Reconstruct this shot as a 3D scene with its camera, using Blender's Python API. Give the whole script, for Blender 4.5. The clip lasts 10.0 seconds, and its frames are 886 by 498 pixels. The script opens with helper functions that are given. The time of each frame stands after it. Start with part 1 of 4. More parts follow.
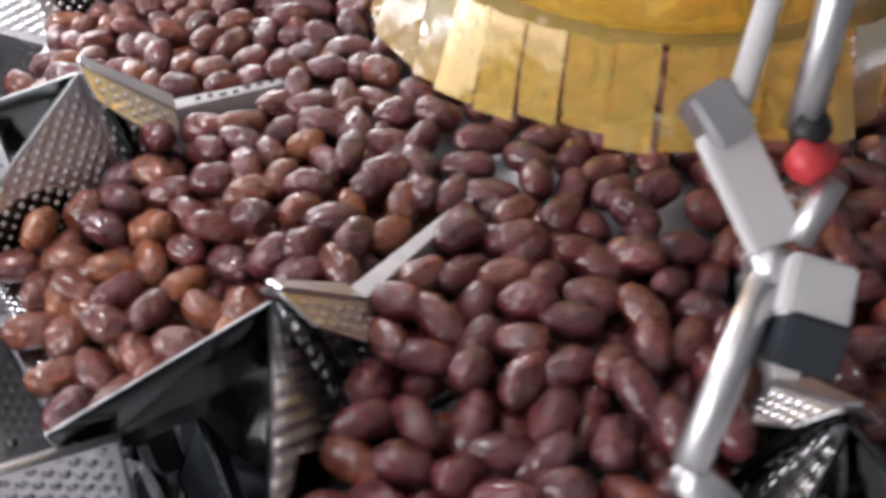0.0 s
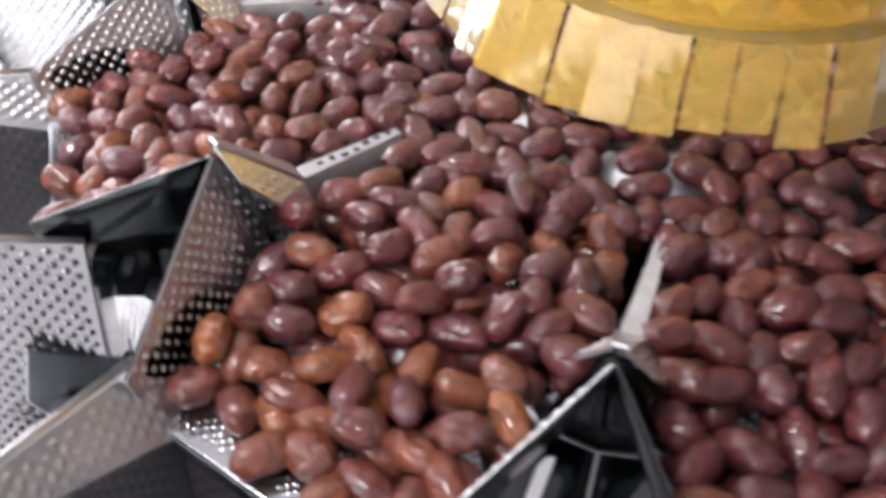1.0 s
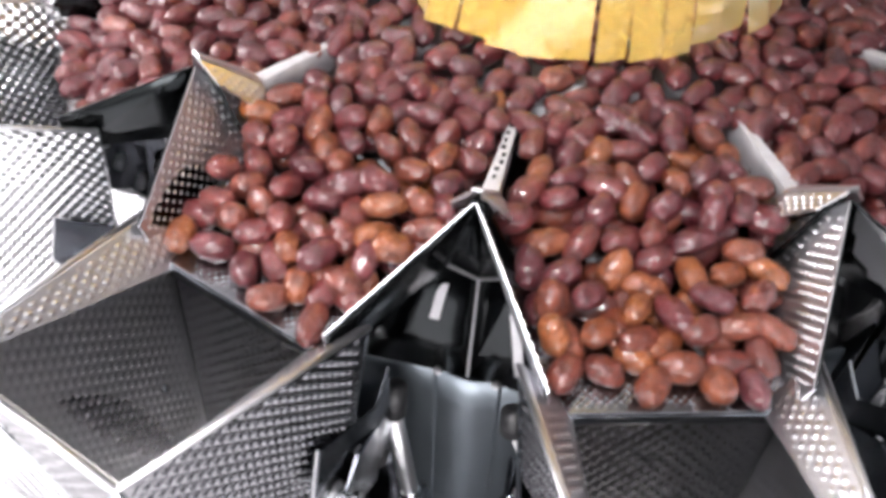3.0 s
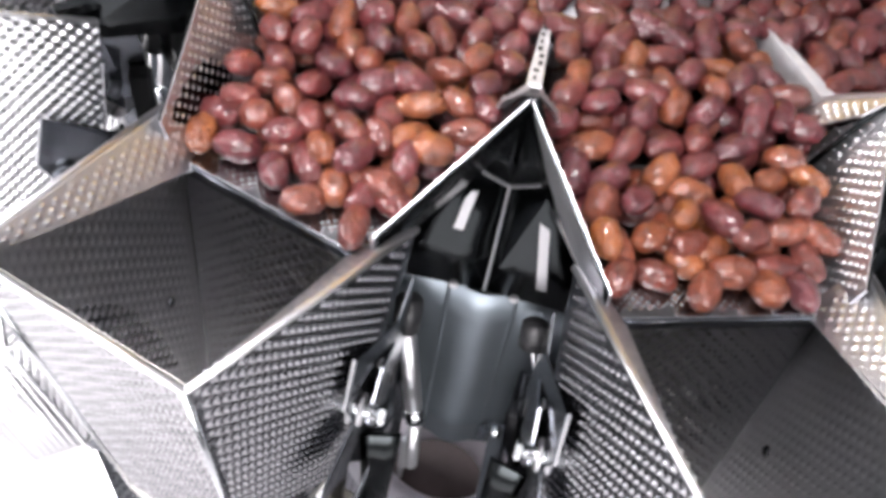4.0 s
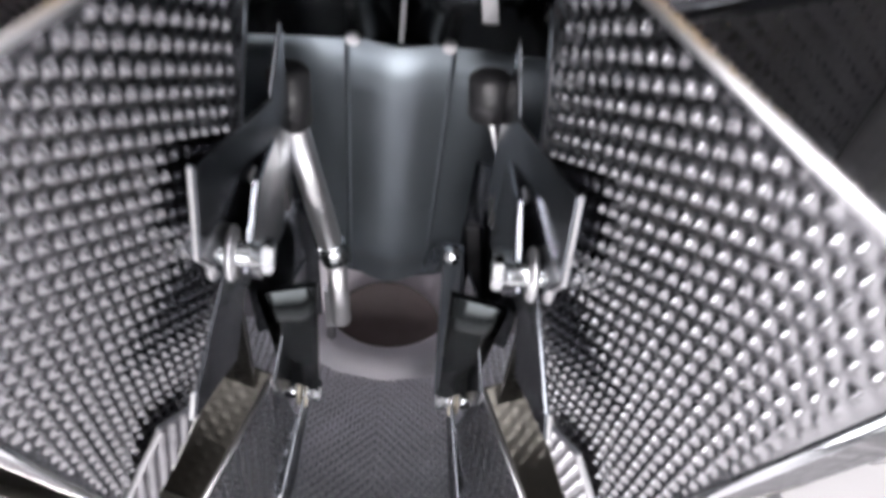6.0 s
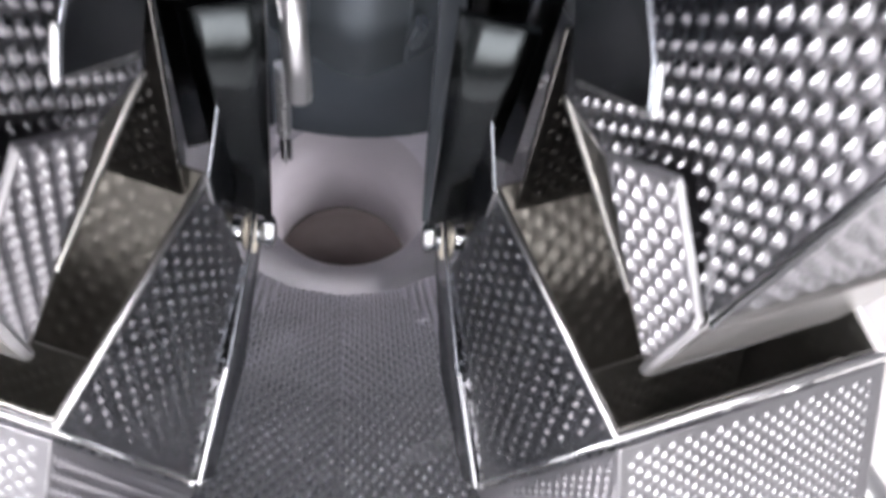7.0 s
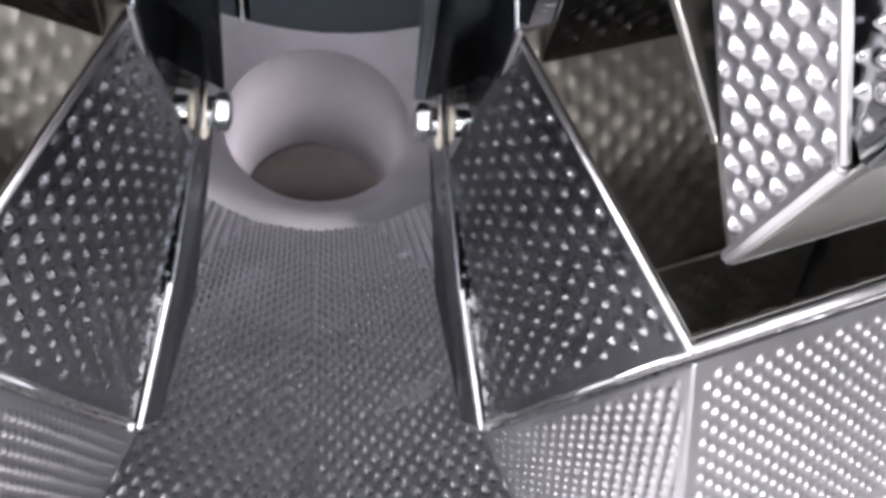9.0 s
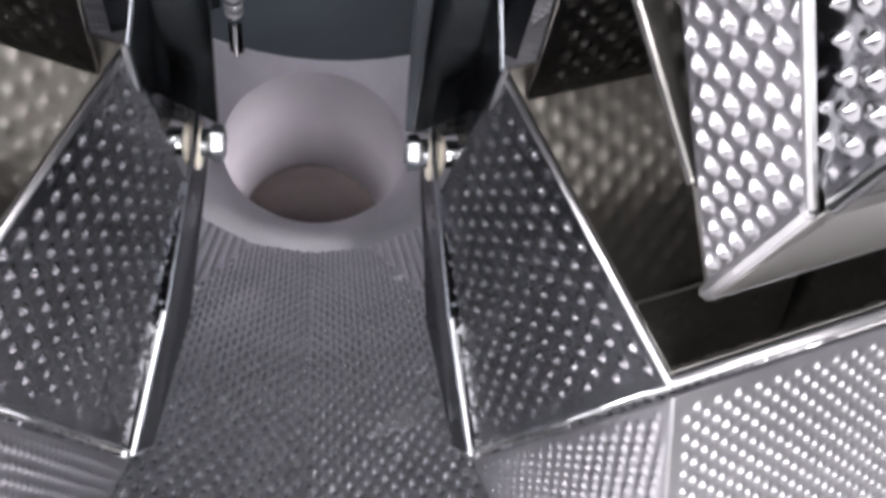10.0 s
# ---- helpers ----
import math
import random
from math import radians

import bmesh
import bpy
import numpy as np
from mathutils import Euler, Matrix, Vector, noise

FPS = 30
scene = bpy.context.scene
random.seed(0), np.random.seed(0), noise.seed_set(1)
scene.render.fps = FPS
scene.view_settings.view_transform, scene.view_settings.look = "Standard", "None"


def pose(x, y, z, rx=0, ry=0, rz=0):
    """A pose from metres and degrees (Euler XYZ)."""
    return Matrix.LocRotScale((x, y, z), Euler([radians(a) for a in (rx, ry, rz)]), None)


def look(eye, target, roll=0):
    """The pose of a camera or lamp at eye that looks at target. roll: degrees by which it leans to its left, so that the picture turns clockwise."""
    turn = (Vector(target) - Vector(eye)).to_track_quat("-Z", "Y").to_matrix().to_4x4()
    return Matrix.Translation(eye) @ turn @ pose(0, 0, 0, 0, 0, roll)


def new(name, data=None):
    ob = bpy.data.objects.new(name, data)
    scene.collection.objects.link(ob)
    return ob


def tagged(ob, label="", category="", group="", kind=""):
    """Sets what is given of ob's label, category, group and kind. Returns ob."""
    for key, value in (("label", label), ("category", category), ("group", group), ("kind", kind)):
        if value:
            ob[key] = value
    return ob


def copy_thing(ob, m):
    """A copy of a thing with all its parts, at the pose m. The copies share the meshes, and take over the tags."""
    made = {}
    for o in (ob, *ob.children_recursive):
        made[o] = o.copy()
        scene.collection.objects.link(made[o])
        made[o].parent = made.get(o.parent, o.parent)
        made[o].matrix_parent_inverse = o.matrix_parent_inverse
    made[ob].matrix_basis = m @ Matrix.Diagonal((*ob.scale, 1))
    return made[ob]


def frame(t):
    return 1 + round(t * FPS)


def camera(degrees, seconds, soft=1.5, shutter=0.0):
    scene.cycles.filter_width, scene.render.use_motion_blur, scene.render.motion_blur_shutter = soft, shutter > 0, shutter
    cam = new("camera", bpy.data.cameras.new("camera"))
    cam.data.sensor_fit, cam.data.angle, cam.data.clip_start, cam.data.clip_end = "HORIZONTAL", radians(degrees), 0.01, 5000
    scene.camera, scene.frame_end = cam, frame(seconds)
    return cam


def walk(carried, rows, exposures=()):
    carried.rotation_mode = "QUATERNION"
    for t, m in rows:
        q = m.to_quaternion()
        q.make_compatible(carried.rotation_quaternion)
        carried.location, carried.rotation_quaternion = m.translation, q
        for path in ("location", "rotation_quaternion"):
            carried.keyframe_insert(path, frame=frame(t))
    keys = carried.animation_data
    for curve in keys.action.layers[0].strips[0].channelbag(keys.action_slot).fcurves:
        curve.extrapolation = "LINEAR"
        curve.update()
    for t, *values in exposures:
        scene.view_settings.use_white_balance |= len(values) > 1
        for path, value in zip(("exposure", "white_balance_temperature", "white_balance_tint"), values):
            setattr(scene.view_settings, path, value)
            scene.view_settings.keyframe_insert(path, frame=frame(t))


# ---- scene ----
cam = camera(52.07, 10.0, soft=3.8, shutter=0.5)
walk(cam, [
    (0, pose(0.3963, -0.3215, 0.2970, 46.38, 2.09, 71.32)),
    (0.3, pose(0.3775, -0.3866, 0.3028, 45.86, 0.16, 64.15)),
    (0.6, pose(0.3498, -0.4271, 0.3063, 45.14, -0.10, 59.41)),
    (1, pose(0.2916, -0.4710, 0.3020, 46.23, -0.10, 53.74)),
    (1.5, pose(0.2194, -0.4998, 0.3302, 43.24, 0.38, 45.64)),
    (2, pose(0.1682, -0.5506, 0.3553, 42.98, 0.43, 33.11)),
    (2.5, pose(0.0922, -0.6304, 0.3867, 41.86, -2.17, 20.58)),
    (2.7, pose(0.0807, -0.6522, 0.3860, 42.03, -1.47, 18.36)),
    (3.8, pose(0.0038, -0.7009, 0.3603, 39.88, -5.69, 12.66)),
    (4, pose(-0.0023, -0.6960, 0.3510, 38.63, -6.35, 12.48)),
    (4.5, pose(0.0026, -0.6606, 0.3304, 34.62, -5.14, 12.67)),
    (5, pose(0.0209, -0.6297, 0.3020, 32.47, -2.52, 12.44)),
    (5.5, pose(0.0149, -0.6167, 0.2549, 31.03, -3.49, 7.33)),
    (6, pose(0.0032, -0.6050, 0.1737, 29.58, -4.73, 2.14)),
    (6.2, pose(0.0056, -0.6062, 0.1416, 29.60, -4.70, 1.88)),
    (7.3, pose(-0.0060, -0.6257, -0.0158, 28.70, -7.25, -1.76)),
    (7.5, pose(-0.0042, -0.6230, -0.0349, 28.26, -7.29, -1.74)),
    (8, pose(-0.0039, -0.6112, -0.0639, 26.97, -7.83, -2.05)),
    (8.5, pose(-0.0002, -0.6064, -0.0652, 26.55, -7.56, -1.67)),
    (9, pose(-0.0040, -0.6088, -0.0662, 27.04, -8.21, -2.31)),
    (9.5, pose(-0.0032, -0.6088, -0.0633, 27.07, -8.44, -2.27)),
    (10, pose(-0.0009, -0.6070, -0.0585, 28.05, -8.23, -2.19)),
], exposures=[(0, -0.45), (0.5, -0.45), (1.0, -0.35), (2.2, -0.1), (3.8, 0.15), (4.5, 0.08), (5.0, -0.16), (5.5, -0.3), (6.2, 0.0), (7.3, 0.2), (8.3, 0.2), (8.5, 0.05), (8.65, 0.05), (8.9, 0.18), (10, 0.15)])

# ---- world, room light, exposure ----
world = bpy.data.worlds.new("world")
scene.world = world
world.use_nodes = True
world.node_tree.nodes["Background"].inputs[0].default_value = (0.75, 0.8, 0.85, 1)
world.node_tree.nodes["Background"].inputs[1].default_value = 0.05


def area_lamp(name, eye, target, sx, sy, watts, colour=(1, 1, 1)):
    data = bpy.data.lights.new(name, "AREA")
    data.shape, data.size, data.size_y, data.energy, data.color = "RECTANGLE", sx, sy, watts, colour
    ob = new(name, data)
    ob.matrix_world = look(eye, target)
    return ob


# tube lamps under the ceiling, and two added side lights at unseen windows
CEIL, FLOOR = 2.6, -1.32
for x, y in [(-0.9, -1.0), (0.04, -1.0), (-1.1, 0.7), (0.9, 0.7)]:
    area_lamp("tube_lamp_light", (x, y, CEIL - 0.16), (x, y, 0), 0.12, 1.5, (60 if x < 0 else 85) if y < 0 else 12, (1.0, 0.95, 0.98))
area_lamp("window_light", (-3.30, -1.2, 0.3), (0, -1.2, 0.1), 3.6, 1.9, 150, (0.98, 0.95, 1.0))
area_lamp("window_light", (0.6, -3.30, 0.7), (0.6, 0, 0.1), 3.0, 1.9, 75, (0.98, 0.95, 1.0))

# ---- materials ----


def material(name):
    m = bpy.data.materials.new(name)
    m.use_nodes = True
    n = m.node_tree.nodes
    return m, n, m.node_tree.links, n["Principled BSDF"]


def noise_node(n, l, scale, detail=4, coords="Object"):
    tc = n.new("ShaderNodeTexCoord")
    t = n.new("ShaderNodeTexNoise")
    t.inputs["Scale"].default_value, t.inputs["Detail"].default_value = scale, detail
    l.new(tc.outputs[coords], t.inputs["Vector"])
    return t


def ramp(n, l, src, stops):
    r = n.new("ShaderNodeValToRGB")
    e = r.color_ramp.elements
    while len(e) < len(stops):
        e.new(0.5)
    for k, (p, c) in zip(e, stops):
        k.position, k.color = p, (*c, 1)
    l.new(src, r.inputs[0])
    return r


def bump(n, l, bsdf, src, strength, distance=0.001):
    b = n.new("ShaderNodeBump")
    b.inputs["Strength"].default_value, b.inputs["Distance"].default_value = strength, distance
    l.new(src, b.inputs["Height"])
    l.new(b.outputs[0], bsdf.inputs["Normal"])
    return b


def steel(name, base, rough, spread=0.12, embossed=False):
    m, n, l, p = material(name)
    p.inputs["Metallic"].default_value = 1.0
    big = noise_node(n, l, 14, 3)
    fine = noise_node(n, l, 420, 2)
    c = ramp(n, l, big.outputs[0], [(0.3, tuple(v * 0.82 for v in base)), (0.7, base)])
    l.new(c.outputs[0], p.inputs["Base Color"])
    mr = n.new("ShaderNodeMapRange")
    mr.inputs[3].default_value, mr.inputs[4].default_value = rough - spread * 0.5, rough + spread
    l.new(big.outputs[0], mr.inputs[0])
    l.new(mr.outputs[0], p.inputs["Roughness"])
    b = bump(n, l, p, fine.outputs[0], 0.12, 0.0004)
    if embossed:
        uv = n.new("ShaderNodeUVMap")
        sep = n.new("ShaderNodeSeparateXYZ")
        l.new(uv.outputs[0], sep.inputs[0])
        waves = []
        for k in (0, 1):
            mul = n.new("ShaderNodeMath")
            mul.operation, mul.inputs[1].default_value = "MULTIPLY", math.pi / 0.0042
            cs = n.new("ShaderNodeMath")
            cs.operation = "COSINE"
            l.new(sep.outputs[k], mul.inputs[0])
            l.new(mul.outputs[0], cs.inputs[0])
            waves.append(cs)
        pr = n.new("ShaderNodeMath")
        pr.operation = "MULTIPLY"
        l.new(waves[0].outputs[0], pr.inputs[0])
        l.new(waves[1].outputs[0], pr.inputs[1])
        b2 = n.new("ShaderNodeBump")
        b2.inputs["Strength"].default_value, b2.inputs["Distance"].default_value = 1.0, 0.0012
        l.new(pr.outputs[0], b2.inputs["Height"])
        l.new(b.outputs[0], b2.inputs["Normal"])
        l.new(b2.outputs[0], p.inputs["Normal"])
    return m


STEEL = steel("polished_steel", (0.58, 0.60, 0.62), 0.16, 0.06)
SATIN = steel("satin_steel", (0.70, 0.70, 0.72), 0.36)
# sheet steel toned dark and brownish for the shade and reflections inside
BACK_STEEL = steel("shade_toned_sheet_steel", (0.20, 0.19, 0.172), 0.4, 0.08)
# plate steel darkened to match the dimness of the gaps
DARKSTEEL = steel("darkened_plate_steel", (0.17, 0.18, 0.20), 0.2, 0.06)
# pressed steel lightened for the walls that face the light
PANWALL = steel("light_side_pressed_steel", (0.80, 0.80, 0.83), 0.34, 0.08)
APRON = steel("pressed_sheet_steel", (0.46, 0.455, 0.48), 0.3, 0.08)
# polished steel darkened in place of the dark surroundings it would mirror
CASING = steel("shade_darkened_steel", (0.036, 0.04, 0.042), 0.2, 0.05)
DRUM = steel("blue_grey_steel", (0.23, 0.26, 0.29), 0.42, 0.06)
# chute steel lightened to make up for the little light reaching it
CHUTE = steel("lightened_chute_steel", (0.93, 0.94, 0.98), 0.25, 0.05)
# hopper lining lightened to make up for the dim light inside
LINING = steel("lightened_lining_steel", (0.56, 0.55, 0.53), 0.3, 0.06)
# dimpled steel darkened to carry the shade under the pool hoppers
FLAP = steel("shade_dark_steel", (0.16, 0.155, 0.15), 0.22, 0.06)
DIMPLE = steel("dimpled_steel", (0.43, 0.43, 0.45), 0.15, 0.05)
# far heads: dimpled steel lightened in place of strong light on them
FAR = steel("lightened_far_steel_sheet", (0.72, 0.72, 0.74), 0.28, 0.06, embossed=True)

# same chute sheet dimmed, so the near panels mirror less light
DIM_FAR = steel("dimmed_chute_sheet", (0.48, 0.48, 0.50), 0.3, 0.06, embossed=True)


def plain(name, colour, rough=0.5, scale=30, var=0.25):
    m, n, l, p = material(name)
    t = noise_node(n, l, scale, 4)
    c = ramp(n, l, t.outputs[0], [(0.3, tuple(v * (1 - var) for v in colour)), (0.7, colour)])
    l.new(c.outputs[0], p.inputs["Base Color"])
    p.inputs["Roughness"].default_value = rough
    bump(n, l, p, t.outputs[0], 0.15, 0.001)
    return m


BLACK = plain("black_plastic", (0.02, 0.02, 0.022), 0.4)
GREY_PLASTIC = plain("light_grey_plastic", (0.62, 0.61, 0.62), 0.35, var=0.1)
STRIP = plain("worn_pale_strip", (0.58, 0.57, 0.59), 0.4, 90, 0.25)
BLUE_GREY = plain("dark_blue_grey_cover", (0.035, 0.042, 0.052), 0.4, var=0.2)
PALE = plain("pale_lilac_cone", (0.84, 0.83, 0.89), 0.3, 25, 0.08)
CREAM = plain("cream_nylon", (0.62, 0.58, 0.5), 0.35, var=0.1)
RED = plain("red_plastic", (0.6, 0.05, 0.06), 0.35, var=0.1)
CONCRETE = plain("hall_floor", (0.62, 0.61, 0.62), 0.35, 6, 0.06)
WALLPAINT = plain("hall_wall_paint", (0.17, 0.175, 0.18), 0.7, 3, 0.1)
CEILPAINT = plain("hall_ceiling_paint", (0.45, 0.45, 0.46), 0.7, 3, 0.08)
DARKBIN = plain("dark_bin", (0.11, 0.085, 0.085), 0.6)


def date_skin(name, stops):
    m, n, l, p = material(name)
    info = n.new("ShaderNodeObjectInfo")
    geo = n.new("ShaderNodeNewGeometry")
    add = n.new("ShaderNodeMath")
    add.operation = "ADD"
    l.new(info.outputs["Random"], add.inputs[0])
    l.new(geo.outputs["Random Per Island"], add.inputs[1])
    fr = n.new("ShaderNodeMath")
    fr.operation = "FRACT"
    l.new(add.outputs[0], fr.inputs[0])
    base = ramp(n, l, fr.outputs[0], stops)
    tc = n.new("ShaderNodeTexCoord")
    t = n.new("ShaderNodeTexNoise")
    t.inputs["Scale"].default_value, t.inputs["Detail"].default_value = 85, 5
    l.new(tc.outputs["Object"], t.inputs["Vector"])
    blot = ramp(n, l, t.outputs[0], [(0.35, (0.55, 0.5, 0.55)), (0.72, (1.25, 1.35, 1.3))])
    mix = n.new("ShaderNodeMix")
    mix.data_type, mix.blend_type = "RGBA", "MULTIPLY"
    mix.inputs[0].default_value = 1.0
    l.new(base.outputs[0], mix.inputs[6])
    l.new(blot.outputs[0], mix.inputs[7])
    l.new(mix.outputs[2], p.inputs["Base Color"])
    w = n.new("ShaderNodeTexNoise")
    w.inputs["Scale"].default_value, w.inputs["Detail"].default_value, w.inputs["Distortion"].default_value = 150, 4.0, 2.4
    l.new(tc.outputs["Object"], w.inputs["Vector"])
    bump(n, l, p, w.outputs[0], 1.0, 0.0036)
    # the shine breaks over coarser folds
    v = n.new("ShaderNodeTexNoise")
    v.inputs["Scale"].default_value, v.inputs["Detail"].default_value, v.inputs["Distortion"].default_value = 95, 1.5, 1.5
    l.new(tc.outputs["Object"], v.inputs["Vector"])
    folds = n.new("ShaderNodeBump")
    folds.inputs["Strength"].default_value, folds.inputs["Distance"].default_value = 0.55, 0.003
    l.new(v.outputs[0], folds.inputs["Height"])
    l.new(folds.outputs[0], p.inputs["Coat Normal"])
    p.inputs["Roughness"].default_value = 0.34
    p.inputs["Coat Weight"].default_value, p.inputs["Coat Roughness"].default_value = 1.0, 0.10
    p.inputs["Subsurface Weight"].default_value = 0.0
    return m


DATE = date_skin("dark_date_skin", [(0.0, (0.105, 0.016, 0.023)), (0.5, (0.15, 0.023, 0.027)), (0.85, (0.18, 0.033, 0.027)), (1.0, (0.22, 0.052, 0.027))])
AMBER = date_skin("amber_date_skin", [(0.0, (0.15, 0.028, 0.021)), (0.5, (0.21, 0.047, 0.022)), (1.0, (0.31, 0.09, 0.027))])


def film_yellow(name, low, high):
    m, n, l, p = material(name)
    t = noise_node(n, l, 9, 4)
    c = ramp(n, l, t.outputs[0], [(0.3, low), (0.7, high)])
    l.new(c.outputs[0], p.inputs["Base Color"])
    p.inputs["Transmission Weight"].default_value = 0.72
    p.inputs["Roughness"].default_value = 0.05
    p.inputs["IOR"].default_value = 1.4
    bump(n, l, p, t.outputs[0], 0.14, 0.006)
    return m


FILM = film_yellow("yellow_pvc_film", (0.95, 0.63, 0.08), (0.98, 0.73, 0.17))
FILM_PALE = film_yellow("pale_yellow_pvc_strip", (0.94, 0.66, 0.15), (0.98, 0.76, 0.27))


def glow(name, strength):
    m, n, l, p = material(name)
    p.inputs["Emission Color"].default_value = (1, 0.98, 0.96, 1)
    p.inputs["Emission Strength"].default_value = strength
    return m


GLOW = glow("lamp_tube_glow", 14)
PANE = glow("added_pane_glow", 4)


def white_plastic():
    m, n, l, p = material("translucent_white_plastic")
    t = noise_node(n, l, 12, 3)
    c = ramp(n, l, t.outputs[0], [(0.3, (0.74, 0.72, 0.75)), (0.7, (0.82, 0.80, 0.83))])
    p.inputs["Roughness"].default_value = 0.2
    l.new(c.outputs[0], p.inputs["Base Color"])
    tr = n.new("ShaderNodeBsdfTranslucent")
    l.new(c.outputs[0], tr.inputs[0])
    mix = n.new("ShaderNodeMixShader")
    mix.inputs[0].default_value = 0.55
    l.new(p.outputs[0], mix.inputs[1])
    l.new(tr.outputs[0], mix.inputs[2])
    l.new(mix.outputs[0], n["Material Output"].inputs["Surface"])
    return m


TUBE = white_plastic()

# ---- mesh helpers ----


def mesh_object(name, verts, faces, mat, parent=None, label="", uvs=None, smooth=True):
    me = bpy.data.meshes.new(name)
    me.from_pydata([tuple(v) for v in verts], [], faces)
    if uvs is not None:
        lay = me.uv_layers.new(name="UVMap")
        idx = np.empty(len(me.loops), dtype=np.int32)
        me.loops.foreach_get("vertex_index", idx)
        lay.data.foreach_set("uv", np.asarray(uvs, dtype=np.float32)[idx].ravel())
    me.materials.append(mat)
    if smooth:
        me.polygons.foreach_set("use_smooth", [True] * len(me.polygons))
    me.update()
    ob = new(name, me)
    if parent is not None:
        ob.parent = parent
    if label:
        ob["label"] = label
    return ob


def part(name, bm, mat, parent=None, label="", smooth=False):
    me = bpy.data.meshes.new(name)
    bmesh.ops.recalc_face_normals(bm, faces=bm.faces)
    bm.to_mesh(me)
    bm.free()
    me.materials.append(mat)
    if smooth:
        me.polygons.foreach_set("use_smooth", [True] * len(me.polygons))
    ob = new(name, me)
    if parent is not None:
        ob.parent = parent
    if label:
        ob["label"] = label
    return ob


def sheet(name, a, b, c, d, mat, parent=None, thick=0.0015, dimple=0.0, half=0.0038, step=0.0012, margin=0.004, label="", sharp=2.0):
    """A sheet of metal between the corners a, b, c, d (in turn); its embossed side faces along (b-a) x (d-a)."""
    a, b, c, d = (np.array(v, dtype=float) for v in (a, b, c, d))
    w = max(np.linalg.norm(b - a), np.linalg.norm(c - d))
    h = max(np.linalg.norm(d - a), np.linalg.norm(c - b))
    su, sv = step if isinstance(step, tuple) else (step, step)
    hu, hv = half if isinstance(half, tuple) else (half, half)
    nu, nv = (max(2, int(w / su)), max(2, int(h / sv))) if dimple else (3, 3)
    s, t = np.meshgrid(np.linspace(0, 1, nu + 1), np.linspace(0, 1, nv + 1), indexing="ij")
    s, t = s.ravel(), t.ravel()
    base = a * ((1 - s) * (1 - t))[:, None] + b * (s * (1 - t))[:, None] + c * (s * t)[:, None] + d * ((1 - s) * t)[:, None]
    nrm = np.cross(b - a, d - a) + np.cross(c - b, a - b)
    nrm /= np.linalg.norm(nrm)
    # true distances along the sheet, so that the pattern keeps its size
    e1 = (b - a) / np.linalg.norm(b - a)
    e2 = np.cross(nrm, e1)
    ua, ub = (base - a) @ e1, (base - a) @ e2
    if dimple:
        wave = np.maximum(0, np.cos(np.pi * ua / hu) * np.cos(np.pi * ub / hv)) ** sharp
        edge = np.minimum(np.minimum(s, 1 - s) * w, np.minimum(t, 1 - t) * h)
        wave *= np.clip((edge - margin) / 0.003, 0, 1)
        front = base + nrm * (dimple * wave)[:, None]
    else:
        front = base
    k = nv + 1
    faces = [(i * k + j, (i + 1) * k + j, (i + 1) * k + j + 1, i * k + j + 1) for i in range(nu) for j in range(nv)]
    n0 = len(front)
    back = np.array([a, b, c, d]) - nrm * thick
    verts = np.vstack([front, back])
    A, B, C, D = n0, n0 + 1, n0 + 2, n0 + 3
    faces.append((A, D, C, B))
    faces.append([i * k for i in range(nu, -1, -1)] + [A, B])
    faces.append([nu * k + j for j in range(nv, -1, -1)] + [B, C])
    faces.append([i * k + nv for i in range(nu + 1)] + [C, D])
    faces.append([j for j in range(nv + 1)] + [D, A])
    uvs = np.vstack([np.c_[ua, ub], np.zeros((4, 2))])
    ob = mesh_object(name, verts, faces, mat, parent, label, uvs)
    sm = [True] * (nu * nv) + [False] * 5
    ob.data.polygons.foreach_set("use_smooth", sm)
    return ob


def prism(name, outline, direction, mat, parent=None, label="", bevel=0.0006):
    """A plate: a closed outline of points pushed along a direction."""
    bm = bmesh.new()
    vs = [bm.verts.new(v) for v in outline]
    f = bm.faces.new(vs)
    r = bmesh.ops.extrude_face_region(bm, geom=[f])
    bmesh.ops.translate(bm, verts=[v for v in r["geom"] if isinstance(v, bmesh.types.BMVert)], vec=direction)
    bmesh.ops.recalc_face_normals(bm, faces=bm.faces)
    if bevel:
        bmesh.ops.bevel(bm, geom=list(bm.edges), offset=bevel, segments=1, affect="EDGES")
    return part(name, bm, mat, parent, label)


def rod(name, p, q, r, mat, parent=None, label="", sides=20, bevel=0.0008):
    p, q = Vector(p), Vector(q)
    bm = bmesh.new()
    bmesh.ops.create_cone(bm, cap_ends=True, segments=sides, radius1=r, radius2=r, depth=(q - p).length)
    if bevel:
        rim = [e for e in bm.edges if abs(e.verts[0].co.z - e.verts[1].co.z) < 1e-6]
        bmesh.ops.bevel(bm, geom=rim, offset=min(bevel, r * 0.4), segments=2, affect="EDGES")
    m = Matrix.Translation((p + q) / 2) @ (q - p).to_track_quat("Z", "Y").to_matrix().to_4x4()
    bmesh.ops.transform(bm, matrix=m, verts=bm.verts)
    return part(name, bm, mat, parent, label, smooth=sides > 8)


def block(name, size, m, mat, parent=None, label="", bevel=0.002):
    bm = bmesh.new()
    bmesh.ops.create_cube(bm, size=1)
    bmesh.ops.scale(bm, vec=size, verts=bm.verts)
    bmesh.ops.bevel(bm, geom=list(bm.edges), offset=bevel, segments=2, affect="EDGES")
    bmesh.ops.transform(bm, matrix=m, verts=bm.verts)
    return part(name, bm, mat, parent, label)


